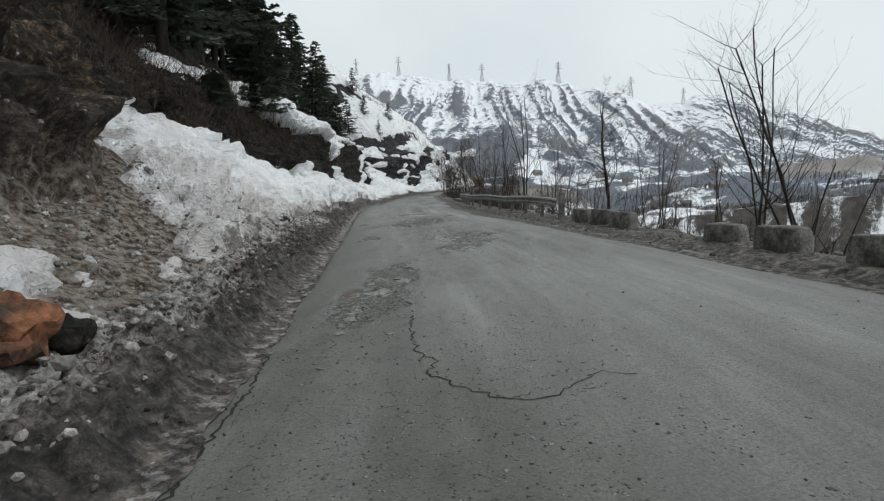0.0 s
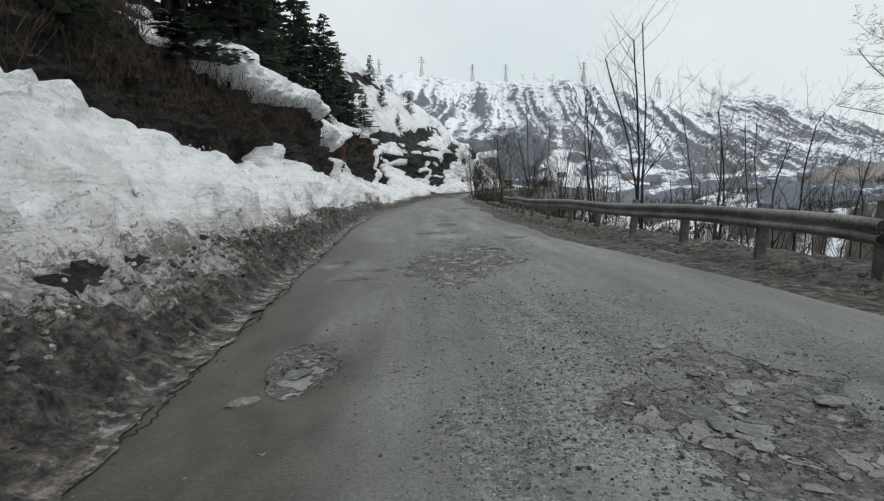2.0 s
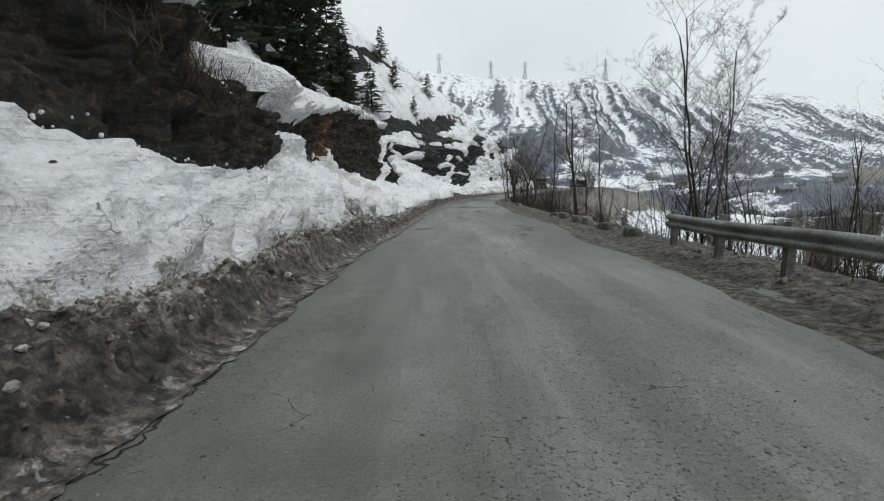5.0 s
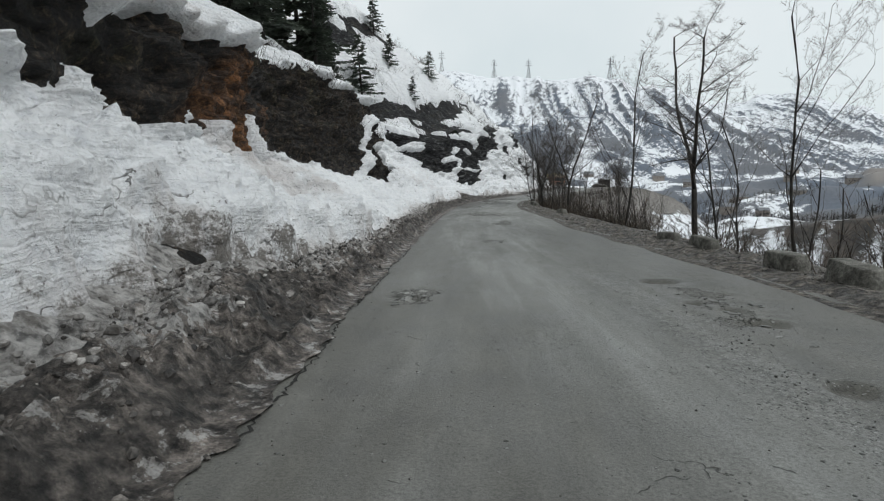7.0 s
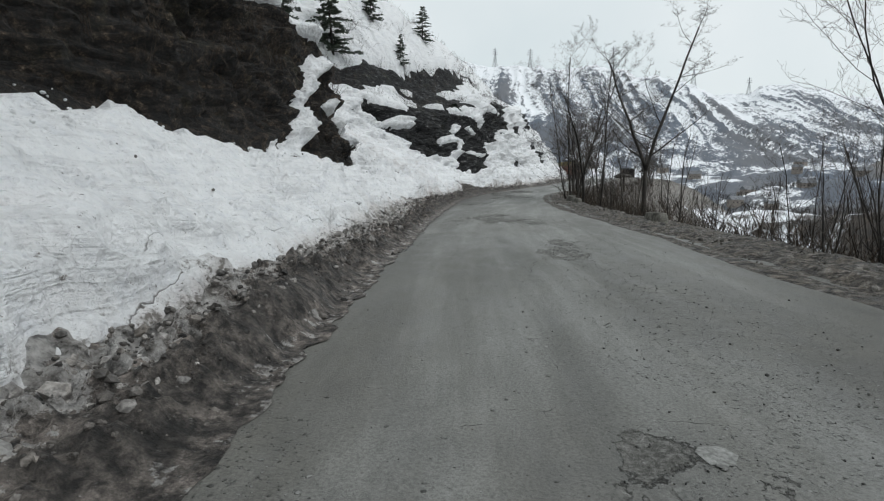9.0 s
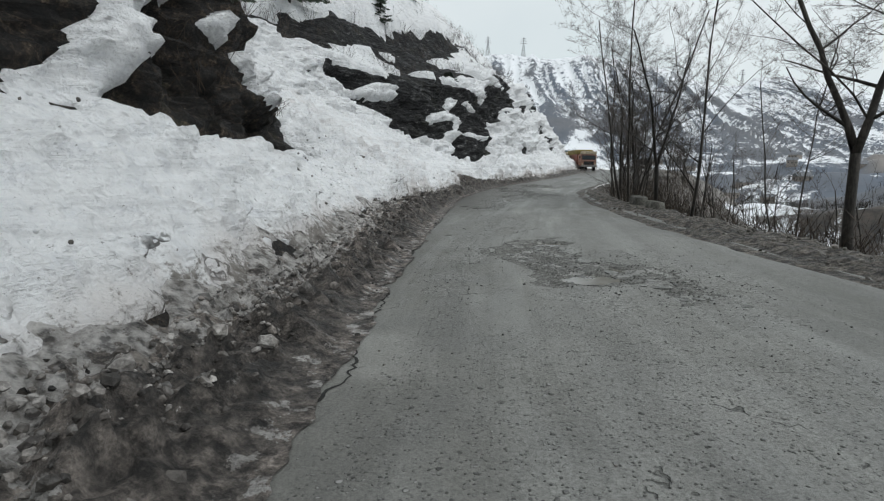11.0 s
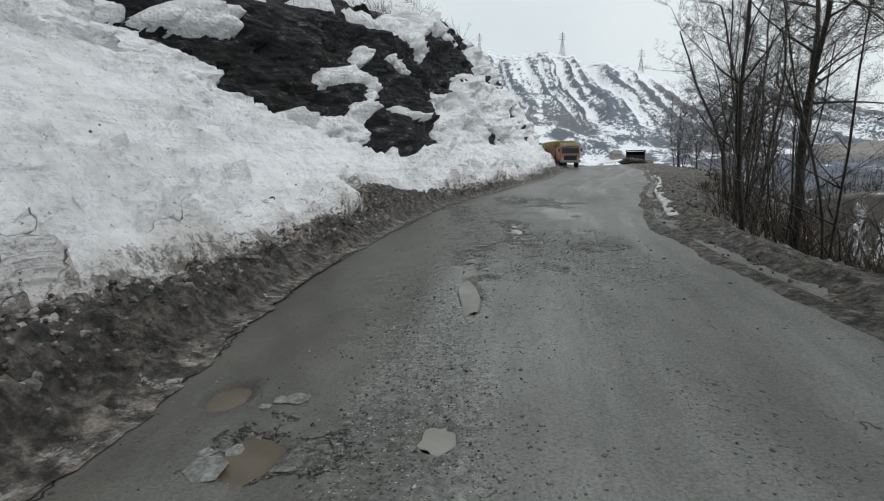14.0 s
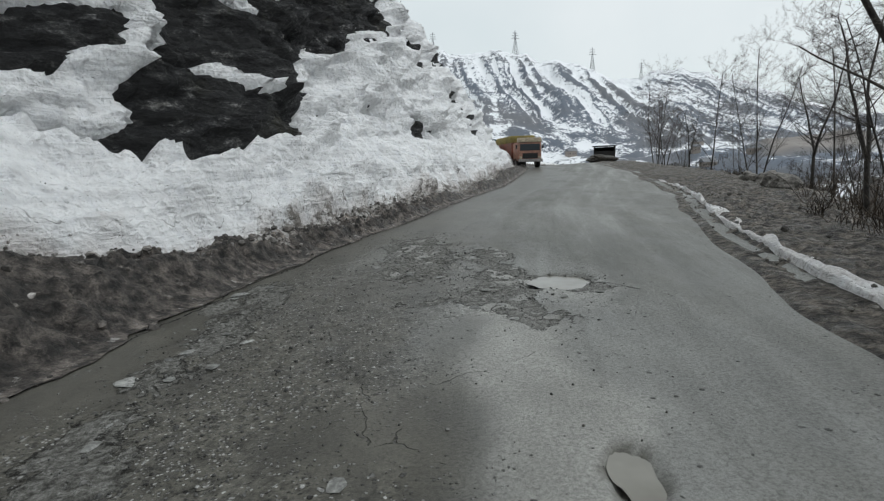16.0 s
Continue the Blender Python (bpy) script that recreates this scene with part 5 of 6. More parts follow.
def plant_pines():
    kinds = [pine(31, 8.0), pine(32, 8.0), pine(33, 8.0)]
    rng = random.Random(9)
    spots = [(25, 10.5, 9), (28, 9.5, 10), (30, 12, 11), (33, 10.5, 12), (36, 12.5, 11), (38, 11.5, 12), (41, 11.5, 11), (44, 12, 11), (47, 9.5, 9), (50, 12, 10), (53, 11, 9),
             (57, 12.5, 9), (61, 11.5, 8), (65, 14, 9), (70, 13, 9), (74, 15, 8), (78, 13.5, 8), (81, 16, 8), (85, 14, 7), (88, 19, 7), (92, 17, 7), (97, 21, 6), (103, 19, 5.5), (109, 22, 5),
             (112, 12.5, 3.2), (119, 14, 3.5), (22, 13, 9), (34, 15, 11), (45, 16, 11), (56, 17, 10), (68, 19, 9), (27, 15, 10), (39, 16, 12), (63, 16.5, 8), (76, 19, 8), (30, 18, 11), (50, 18, 10), (36, 20, 11), (58, 22, 9), (20, 17, 9), (80, 8.6, 6.5), (82, 10.5, 7), (84.5, 9.6, 6), (90, 13.5, 5), (26, 8.8, 10), (48, 11, 10), (71, 10.5, 8), (75, 11, 8), (66, 11.5, 9), (37, 13, 13), (29, 13, 12), (94, 13, 8), (98, 14.5, 7), (105, 14.5, 5), (112, 15.5, 4.5), (90, 11.5, 8), (101, 18, 6), (116, 20, 5)]
    for i, (y, d, h) in enumerate(spots):
        x, yy, z = (float(v) for v in hill_surface(np.array(float(y)), np.array(float(d))))
        m = scaled(x, yy, z - 0.2, rng.uniform(0, 360), h / 8.0 * rng.uniform(0.9, 1.1), rng.uniform(-4, 4), rng.uniform(-4, 4))
        if i < 3:
            ob = kinds[i]
            ob.matrix_world = m
        else:
            ob = copy_thing(kinds[i % 3], m)
        tagged(ob, "dark green conifer on the steep hillside", "tree", "pines on the hill")


def brush(name, spots, material, label):
    """Tangles of dry twigs, one object."""
    rng = random.Random(len(spots))
    t = Tubes()
    for x, y, z, h, count in spots:
        for _ in range(count):
            a, tilt = rng.uniform(0, 6.283), rng.uniform(0.1, 0.9)
            p = Vector((x + rng.gauss(0, 0.22 * h), y + rng.gauss(0, 0.22 * h), z - 0.1))
            ln = h * rng.uniform(0.5, 1.0)
            q = p + Vector((math.cos(a) * tilt, math.sin(a) * tilt, 1)) * ln * 0.55
            w = q + Vector((math.cos(a + rng.uniform(-1, 1)) * tilt, math.sin(a + rng.uniform(-1, 1)) * tilt, rng.uniform(0.2, 0.8))) * ln * 0.5
            t.tube(p, q, 0.007 + 0.003 * h, 0.006, 3)
            t.tube(q, w, 0.006, 0.002, 3)
            t.leaf(q.lerp(w, 0.4), w + Vector((rng.gauss(0, .1), rng.gauss(0, .1), rng.gauss(0, .1))), 0.012)
    tagged(t.link(name, material), label, "shrub", "", "stuff")


def plant_brush():
    rng = random.Random(77)
    right = []
    for _ in range(1350):
        y = rng.choice((rng.uniform(22, 52), rng.uniform(52, 75), rng.uniform(66, 106), rng.uniform(72, 112), rng.uniform(4, 22)))
        e = rng.uniform(2.2, 8.5)
        x, z = ground_right(y, e)
        right.append((x, y, z, rng.uniform(0.5, 2.1) if y > 24 else rng.uniform(0.3, 0.9), 11))
    for _ in range(110):
        y = rng.uniform(97, 132)
        e = float(SHOULDER(y)) + rng.uniform(-0.9, 0.8)
        right.append((float(RE(y)) + e, y, float(slope_z(np.array(y), np.array(e))), rng.uniform(0.15, 0.55), 12))
    brush("roadside_brush", right, BRUSH, "dry brown brush along the valley edge")
    left = []
    for _ in range(1300):
        y = rng.choice((rng.uniform(14, 46), rng.uniform(14, 84), rng.uniform(20, 44)))
        lo, hi = float(DF(y)), float(DT(y))
        d = rng.uniform(lo + 0.3, hi + 4.0)
        if 48 < y < 62 and d < hi:
            continue
        left.append((y, d, rng.uniform(0.5, 1.6)))
    ly, ld = np.array([p[0] for p in left]), np.array([p[1] for p in left])
    pts, deep = np.stack(hill_surface(ly, ld), 1), snow_depth(ly, ld)
    left = [(*(float(a) for a in p), q[2], 16) for p, q, w in zip(pts, left, deep) if w < 0.05]
    brush("hill_brush", left, BRUSH, "tangled dark dry brush on the hillside")
    high = []
    for _ in range(520):
        y, k = rng.uniform(86, 140), rng.uniform(0.5, 16)
        d = float(DT(y)) + k
        x, yy, z = (float(v) for v in hill_surface(np.array(y), np.array(d)))
        high.append((x, yy, z + 0.3, rng.uniform(0.6, 1.6), 12))
    brush("upper_brush", high, TWIG, "grey leafless scrub on the snowy upper slope")


def junipers():
    kind = pine(51, 2.0)
    for i, (y, d, s) in enumerate(((30.6, 5.0, 1.1), (31.6, 4.9, 0.9), (29.4, 5.4, 1.0), (35.5, 4.0, 0.6), (24.0, 6.6, 0.9), (111.0, 6.4, 0.6))):
        x, yy, z = (float(v) for v in hill_surface(np.array(y), np.array(d)))
        m = pose(x, yy, z - 0.1, 0, -12, 60 * i) @ Matrix.Diagonal((s * 1.7, s * 1.7, s * 0.9, 1))
        ob = copy_thing(kind, m) if i else kind
        ob.name = "evergreen_shrub"
        ob.matrix_world = m
        tagged(ob, "dark green evergreen shrub on the hillside", "shrub", "evergreen shrubs")


plant_right()
plant_pines()
junipers()
plant_brush()


# ---- valley-side barrier ----
def guardrail():
    """A weathered W-beam rail on posts along the valley side."""
    ys = np.arange(18.6, 43.0, 0.5)
    line = np.array([(float(RE(y)) + 0.75 + 0.06 * math.sin(y * 0.7), y, float(slope_z(np.array(y), np.array(0.75)))) for y in ys])
    ob = root("guardrail", Matrix())
    prof = [(0.0, 0.155), (0.03, 0.14), (0.075, 0.10), (0.075, 0.05), (0.01, 0.015), (0.01, -0.015), (0.075, -0.05), (0.075, -0.10), (0.03, -0.14), (0.0, -0.155)]
    back = [(a - 0.008, b) for a, b in reversed(prof)]
    ring = prof + back
    verts, faces = [], []
    for i, (x, y, z) in enumerate(line):
        sag = 0.64 + 0.02 * math.sin(y * 0.9) - 0.05 * step01(19.5, 18.6, y)
        for a, b in ring:
            verts.append((x - a - 0.05, y, z + sag + b))
    k = len(ring)
    for i in range(len(line) - 1):
        for j in range(k):
            faces.append((i * k + j, i * k + (j + 1) % k, (i + 1) * k + (j + 1) % k, (i + 1) * k + j))
    faces += [tuple(range(k)), tuple((len(line) - 1) * k + j for j in reversed(range(k)))]
    link_mesh("beam", verts, faces, GALV, True, ob)
    rng = random.Random(3)
    for y in np.arange(18.7, 43, 2.2):
        x, z = ground_right(y, 0.88)
        wide = 0.2 if y < 19 else 0.14
        p = part("post", box_bm((wide, wide, 1.3 if y > 19 else 1.45), 0.012, (0, 0, 0.22)), POSTM, ob)
        p.matrix_world = pose(x, float(y), z, rng.uniform(-3, 3), rng.uniform(-3, 5), rng.uniform(-6, 6))
    tagged(ob, "weathered grey steel guardrail on stained posts", "guardrail")


def block_mesh(seed, length, wide, high):
    bm = box_bm((wide, length, high), 0.05, (0, 0, high / 2 - 0.08), 2)
    bmesh.ops.subdivide_edges(bm, edges=bm.edges[:], cuts=2, use_grid_fill=True)
    for v in bm.verts:
        v.co += noise.noise_vector(v.co * 3.1 + Vector((seed, 0, 0))) * 0.035
        if v.co.z > high * 0.5:
            v.co.x *= 0.82
    return bm


def kerb_blocks():
    kinds = []
    for s, (ln, w, h) in enumerate(((0.82, 0.42, 0.52), (0.75, 0.40, 0.48), (0.95, 0.45, 0.55))):
        me = bpy.data.meshes.new("kerb_block")
        bm = block_mesh(s + 1, ln, w, h)
        bm.to_mesh(me)
        bm.free()
        me.materials.append(CONCRETE)
        me.shade_smooth()
        kinds.append(me)
    rng = random.Random(8)
    for y in (5.2, 7.1, 8.9, 10.3, 14.4, 15.7, 17.1, 46.5, 49.6, 52.8, 54.6, 58.2, 60.2, 74.4, 86.0, 87.5):
        x, z = ground_right(y, 1.05)
        z -= 0.0 if y < 40 else 0.14
        ob = new("kerb_block", kinds[rng.randrange(3)])
        slope = math.degrees(math.atan2(float(RE(y + 0.5) - RE(y - 0.5)), 1.0))
        ob.matrix_world = pose(x, y, z, rng.uniform(-4, 4), rng.uniform(-5, 5), -slope + rng.uniform(-7, 7))
        tagged(ob, "weathered concrete edge block half sunk in dirt", "block", "edge blocks")


guardrail()
kerb_blocks()


# ---- stones, clods, puddles ----
def boulder(name, seed, at, size, material, label, squash=0.75):
    bm = bmesh.new()
    bmesh.ops.create_icosphere(bm, subdivisions=3, radius=size)
    for v in bm.verts:
        d = v.co.normalized()
        k = 1 + 0.34 * noise.noise(d * 1.5 + Vector((seed, 1, 2))) + 0.12 * noise.noise(d * 5 + Vector((seed, 0, 0)))
        cell = noise.cell_vector(d * 2.1 + Vector((seed, 0, 0)))
        v.co = v.co * k + (cell - Vector((0.5, 0.5, 0.5))) * 0.22 * size
        v.co.z *= squash
    me = bpy.data.meshes.new(name)
    bm.to_mesh(me)
    bm.free()
    me.materials.append(material)
    ob = new(name, me)
    ob.matrix_world = pose(*at, 0, 0, seed * 47)
    return tagged(ob, label, "rock")


def on_hill(y, d, up=0.0):
    x, yy, z = hill_surface(np.array(float(y)), np.array(float(d)))
    return float(x), float(yy), float(z) + up


boulder("boulder", 1, on_hill(3.9, 1.40, 0.40), 0.27, REDROCK, "rust-red boulder lying on the dirty bank", 0.95)
boulder("boulder", 2, on_hill(4.35, 1.30, 0.32), 0.20, ROCK, "dark angular boulder lying on the dirty bank")
boulder("rock", 3, on_hill(52.2, 4.2, 0.7), 0.26, STONE, "pale block of stone sitting on the snow bank", 0.9)
boulder("rock", 4, on_hill(89.4, 3.4, 0.45), 0.22, CLOD, "black stone stuck in the snow bank")


def strew(name, pts, sizes, material, label, flat=0.7, tilt=0.5):
    rng = random.Random(len(pts))
    t = Tubes()
    for p, s in zip(pts, sizes):
        t.chunk(tuple(float(a) for a in p), float(s), rng, flat, tilt)
    tagged(t.link(name, material), label, "rubble", "", "stuff")


def scatter():
    g = np.random.default_rng(41)

    def sizes(n, lo, hi, big=0.1, k=1.9):
        return g.uniform(lo, hi, n) * np.where(g.random(n) < big, k, 1)

    n = 16000
    y = g.uniform(2, 112, n)
    d = BERM_WIDTH(y) * np.clip(g.normal(0.62, 0.30, n), -0.05, 1.2)
    z = road_z(LE(y), y) + berm_height(y, d)
    strew("mud_clods", np.stack([LE(y) - d, y, z + 0.01], 1), sizes(n, 0.012, 0.040, 0.10, 2.0), CLOD, "dark clods of mud and grit on the berm")
    n = 11000
    y = g.uniform(2, 112, n)
    d = BERM_WIDTH(y) * np.clip(g.normal(0.82, 0.24, n), 0.3, 1.4)
    z = road_z(LE(y), y) + berm_height(y, d)
    strew("ice_lumps", np.stack([LE(y) - d, y, z + 0.02], 1), sizes(n, 0.018, 0.066), OLD_ICE, "dirty lumps of ploughed snow on the berm", 0.6)
    n = 5000
    y, u = g.uniform(2, 112, n), g.random(n)
    x = LE(y) * (1 - u) + RE(y) * u
    strew("road_grit", np.stack([x, y, road_surface(x, y) + 0.002], 1), sizes(n, 0.003, 0.008), CLOD, "loose dark grit and pebbles on the asphalt")
    xs, ys = [], []
    for cx, cy, rx, ry, k in GRAVEL + BROKEN:
        few = int(230 * rx * ry * k) + 12
        xs.append(cx + g.normal(0, 0.55, few) * rx)
        ys.append(cy + g.normal(0, 0.55, few) * ry)
    x, y = np.concatenate(xs), np.concatenate(ys)
    strew("broken_asphalt", np.stack([x, y, road_surface(x, y) + 0.003], 1), sizes(len(x), 0.005, 0.014, 0.12, 1.9), GRAVELM, "crumbled asphalt bits and gravel round the potholes")
    xs, ys = [], []
    for cx, cy, rx, ry, k in BROKEN:
        few = int(20 * rx * ry * k) + 5
        xs.append(cx + g.normal(0, 0.5, few) * rx)
        ys.append(cy + g.normal(0, 0.5, few) * ry)
    x, y = np.concatenate(xs), np.concatenate(ys)
    strew("asphalt_slabs", np.stack([x, y, road_surface(x, y) + 0.004], 1), sizes(len(x), 0.03, 0.10), SLAB, "flat broken slabs of asphalt round the potholes", 0.12, 0.06)
    n = 2600
    y, e = g.uniform(3, 112, n), np.abs(g.normal(1.0, 0.7, n)) + 0.05
    strew("shoulder_stones", np.stack([RE(y) + e, y, slope_z(y, e) + 0.02], 1), sizes(n, 0.012, 0.05), STONE, "small stones strewn over the road shoulder")
    n = 1500
    y, d = g.uniform(1, 14, n), g.uniform(1.4, 4.8, n)
    x, yy, z = hill_surface(y, d)
    strew("scree", np.stack([x, yy, z + 0.02 + snow_depth(y, d)], 1), sizes(n, 0.02, 0.07, 0.08, 2), STONE, "broken stones strewn below the rusty cliff")
    n = 1300
    y, k = g.uniform(14, 104, n), g.random(n)
    d = 1.6 + (DF(y) - 1.7) * k
    x, yy, z = hill_surface(y, d)
    strew("snow_chunks", np.stack([x, yy, z + 0.05 + snow_depth(y, d)], 1), sizes(n, 0.02, 0.06, 0.1, 2), SNOW, "broken chunks of hard snow on the bank")
    n = 500
    y, k = g.uniform(14, 104, n), g.random(n)
    d = 1.6 + (DF(y) - 1.7) * k
    x, yy, z = hill_surface(y, d)
    strew("bank_stones", np.stack([x, yy, z + 0.03 + snow_depth(y, d)], 1), sizes(n, 0.015, 0.05, 0.1, 2), CLOD, "dark stones fallen onto the snow bank")


def puddle(seed, x, y, rx, ry):
    bm = bmesh.new()
    ring = []
    z = float(road_z(x, y)) - 0.030
    for i in range(44):
        a = 2 * math.pi * i / 44
        k = 1 + 0.32 * noise.noise(Vector((math.cos(a) * 1.6 + seed, math.sin(a) * 1.6, 0))) + 0.12 * noise.noise(Vector((math.cos(a) * 5 + seed, math.sin(a) * 5, 3)))
        ring.append(bm.verts.new((x + rx * k * math.cos(a), y + ry * k * math.sin(a), z)))
    bm.faces.new(ring)
    me = bpy.data.meshes.new("puddle")
    bm.to_mesh(me)
    bm.free()
    brown = x - float(LE(y)) < 1.15
    me.materials.append(BROWN_WATER if brown else WATER)
    tagged(new("puddle", me), "still brown muddy water by the berm" if brown else "pale muddy water lying in a pothole", "puddle")


scatter()
for i, p in enumerate(POOLS):
    puddle(i * 3.7, *p)


# ---- pylons on the ridge ----
def pylon():
    ob = root("pylon", Matrix())
    h = 46.0

    def half(z):
        return 5.2 - 4.2 * min(z / 30.0, 1.0)

    for sx in (-1, 1):
        for sy in (-1, 1):
            t = Tubes()
            t.tube((sx * 5.2, sy * 5.2, -3), (sx * half(30), sy * half(30), 30), 0.42, 0.36, 4)
            t.tube((sx * half(30), sy * half(30), 30), (sx * 0.2, sy * 0.2, h), 0.36, 0.28, 4)
            t.link("leg", STEEL, ob)
    brace = Tubes()
    for i in range(9):
        z0, z1 = i * 3.6, i * 3.6 + 3.6
        for sy in (-1, 1):
            brace.tube((-half(z0), sy * half(z0), z0), (half(z1), sy * half(z1), z1), 0.2, 0.2, 3)
            brace.tube((half(z0), sy * half(z0), z0), (-half(z1), sy * half(z1), z1), 0.2, 0.2, 3)
    brace.link("lattice", STEEL, ob)
    for z, w in ((31, 8.0), (36, 6.8), (41, 5.4)):
        t = Tubes()
        t.tube((-w, 0, z), (w, 0, z), 0.36, 0.36, 4)
        t.tube((-w, 0, z), (0, 0, z + 2.2), 0.22, 0.22, 3)
        t.tube((w, 0, z), (0, 0, z + 2.2), 0.22, 0.22, 3)
        t.link("cross_arm", STEEL, ob)
    return tagged(ob, "pale steel lattice pylon on the mountain crest", "pylon", "pylons on the ridge")


first = pylon()
for i, (az, s) in enumerate(((-6.3, 1.0), (-10.7, 0.85), (-1.0, 0.9), (2.45, 0.9), (10.3, 1.05), (17.4, 0.95), (22.2, 0.8))):
    r = R1 if az < 20 else R2
    z = float(far_z(np.array(az), np.array(r - 2.0))[0])
    m = scaled(r * math.sin(radians(az)), r * math.cos(radians(az)), z - 1, -az + (i * 13 % 30), s * (1.0 if az < 20 else 1.15))
    if i:
        tagged(copy_thing(first, m), "pale steel lattice pylon on the mountain crest", "pylon", "pylons on the ridge")
    else:
        first.matrix_world = m


# ---- cracks in the asphalt, as dark ribbons ----
def crack(way, wide):
    """A jagged crack along way: a thin flat ribbon lying on the asphalt, the shade of its depth put into the colour."""
    pts = []
    rng = random.Random(int(way[0][0] * 100) + 7)
    for (x0, y0), (x1, y1) in zip(way[:-1], way[1:]):
        n = max(3, int(math.hypot(x1 - x0, y1 - y0) / 0.05))
        for i in range(n):
            f = i / n
            pts.append((x0 + (x1 - x0) * f + rng.gauss(0, 0.02), y0 + (y1 - y0) * f + rng.gauss(0, 0.012)))
    pts = np.array(pts)
    tan = np.gradient(pts, axis=0)
    tan /= np.linalg.norm(tan, axis=1)[:, None]
    side = np.stack([-tan[:, 1], tan[:, 0]], 1)
    w = 0.55 * wide * (0.35 + 0.9 * np.abs(vnoise(np.arange(len(pts)) / 3.0, 0.5)))[:, None]
    a, b = pts + side * w, pts - side * w
    z = road_surface(pts[:, 0], pts[:, 1]) + 0.004
    verts = [(float(p[0]), float(p[1]), float(h)) for p, h in zip(a, z)] + [(float(p[0]), float(p[1]), float(h)) for p, h in zip(b, z)]
    k = len(pts)
    faces = [(i, i + 1, k + i + 1, k + i) for i in range(k - 1)]
    tagged(link_mesh("crack", verts, faces, CRACK_SHADE, False), "jagged crack in the grey asphalt, its depth painted dark", "crack")


CRACK_SHADE = surface("crack_shadow_dirt", (0.012, 0.012, 0.011), (0.03, 0.028, 0.025), 8, 60, (0.9, 0.95), 0.3, 0.004)
for way, wide in (
    ([(-0.56, 6.39), (-0.40, 5.07), (-0.19, 4.71), (-0.23, 4.39), (-0.05, 4.19), (0.15, 4.00), (0.34, 3.80), (0.63, 3.77), (0.77, 3.92), (1.07, 4.16), (1.30, 4.01)], 0.020),
    ([(-3.15, 26.01), (-2.76, 26.11), (-2.39, 26.27)], 0.013),
    ([(-4.0, 30.3), (-3.4, 30.6), (-2.8, 30.5)], 0.013),
    ([(-2.0, 25.3), (-1.3, 24.6), (-0.9, 24.0), (-0.75, 23.5)], 0.016),
    ([(-4.3, 102.1), (-3.7, 102.1), (-3.3, 101.9), (-3.15, 101.5)], 0.02),
    ([(-6.3, 66.3), (-6.1, 67.6), (-5.6, 68.4)], 0.012),
    ([(-5.3, 96.0), (-4.6, 95.2), (-4.3, 94.2)], 0.014),
):
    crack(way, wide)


# seam between berm and asphalt: the same ribbon, its shade in the colour
for first_y in range(2, 112, 10):
    seam = [(float(LE(y)) + 0.10 + 0.08 * float(fbm(y / 1.1, 4.0, 0, 3, 94)), float(y)) for y in np.arange(first_y, first_y + 10.1, 0.5)]
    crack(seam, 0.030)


# ---- ice strip and stone heap on the valley side ----
def ice_strip():
    y = np.arange(97.5, 116, 0.1)
    u = np.linspace(0, 1, 9)
    Y, U = np.meshgrid(y, u, indexing="ij")
    wide = 0.26 + 0.14 * fbm(Y / 1.4, 0, 0, 3, 101)
    X = RE(Y) + 0.28 + wide * U
    h = 0.09 * np.sin(np.pi * U) * (0.6 + 0.8 * fbm(Y / 0.6, U * 2, 0, 3, 102)) * step01(97.5, 99, Y) * step01(116, 112, Y)
    Z = road_z(RE(Y), Y) + 0.05 + h + np.where((U < 0.01) | (U > 0.99), -0.12, 0)
    tagged(grid("ice_strip", X, Y, Z, SNOW, None, {"dirt": 0.75 + 0 * X, "foot_near": 1.32 + 0 * X}), "strip of dirty old ice along the shoulder", "ice", "", "stuff")


ice_strip()
rng_heap = random.Random(12)
for k in range(9):
    y = 112.5 + rng_heap.uniform(-1.6, 1.6)
    x, z = ground_right(y, 1.9 + rng_heap.uniform(-0.1, 0.0))
    x += float(SHOULDER(y)) - 2.6 + rng_heap.uniform(-0.5, 0.5)
    boulder("rock", 20 + k, (x, y, float(slope_z(np.array(y), np.array(x - float(RE(y))))) + 0.1), rng_heap.uniform(0.2, 0.42), STONE, "pale rock heaped at the shoulder's rim")


# ---- lorries and shed at the bend ----
def paint(name, colour, rough=0.5):
    return surface(name, tuple(0.6 * c for c in colour), colour, 1.2, 12, (rough, rough + 0.25), 0.2, 0.005)


CAB = paint("faded_orange_paint", (0.40, 0.20, 0.14))
CREAM = paint("cream_paint", (0.50, 0.42, 0.30))
BODYRED = paint("red_brown_boards", (0.24, 0.075, 0.045))
TARP = paint("olive_tarpaulin", (0.30, 0.24, 0.07), 0.8)
BLUE = paint("dull_blue_paint", (0.06, 0.12, 0.14))
GREY = paint("dusty_grey_paint", (0.28, 0.26, 0.25))
RUBBER = paint("tyre_rubber", (0.022, 0.022, 0.022), 0.8)
SHED = paint("tarred_shed_boards", (0.035, 0.034, 0.034), 0.8)


def glass_material():
    m, n, l, b = nodes_of("dark_windscreen")
    b.inputs["Base Color"].default_value = (0.03, 0.035, 0.04, 1)
    b.inputs["Roughness"].default_value = 0.08
    return m


GLASS = glass_material()


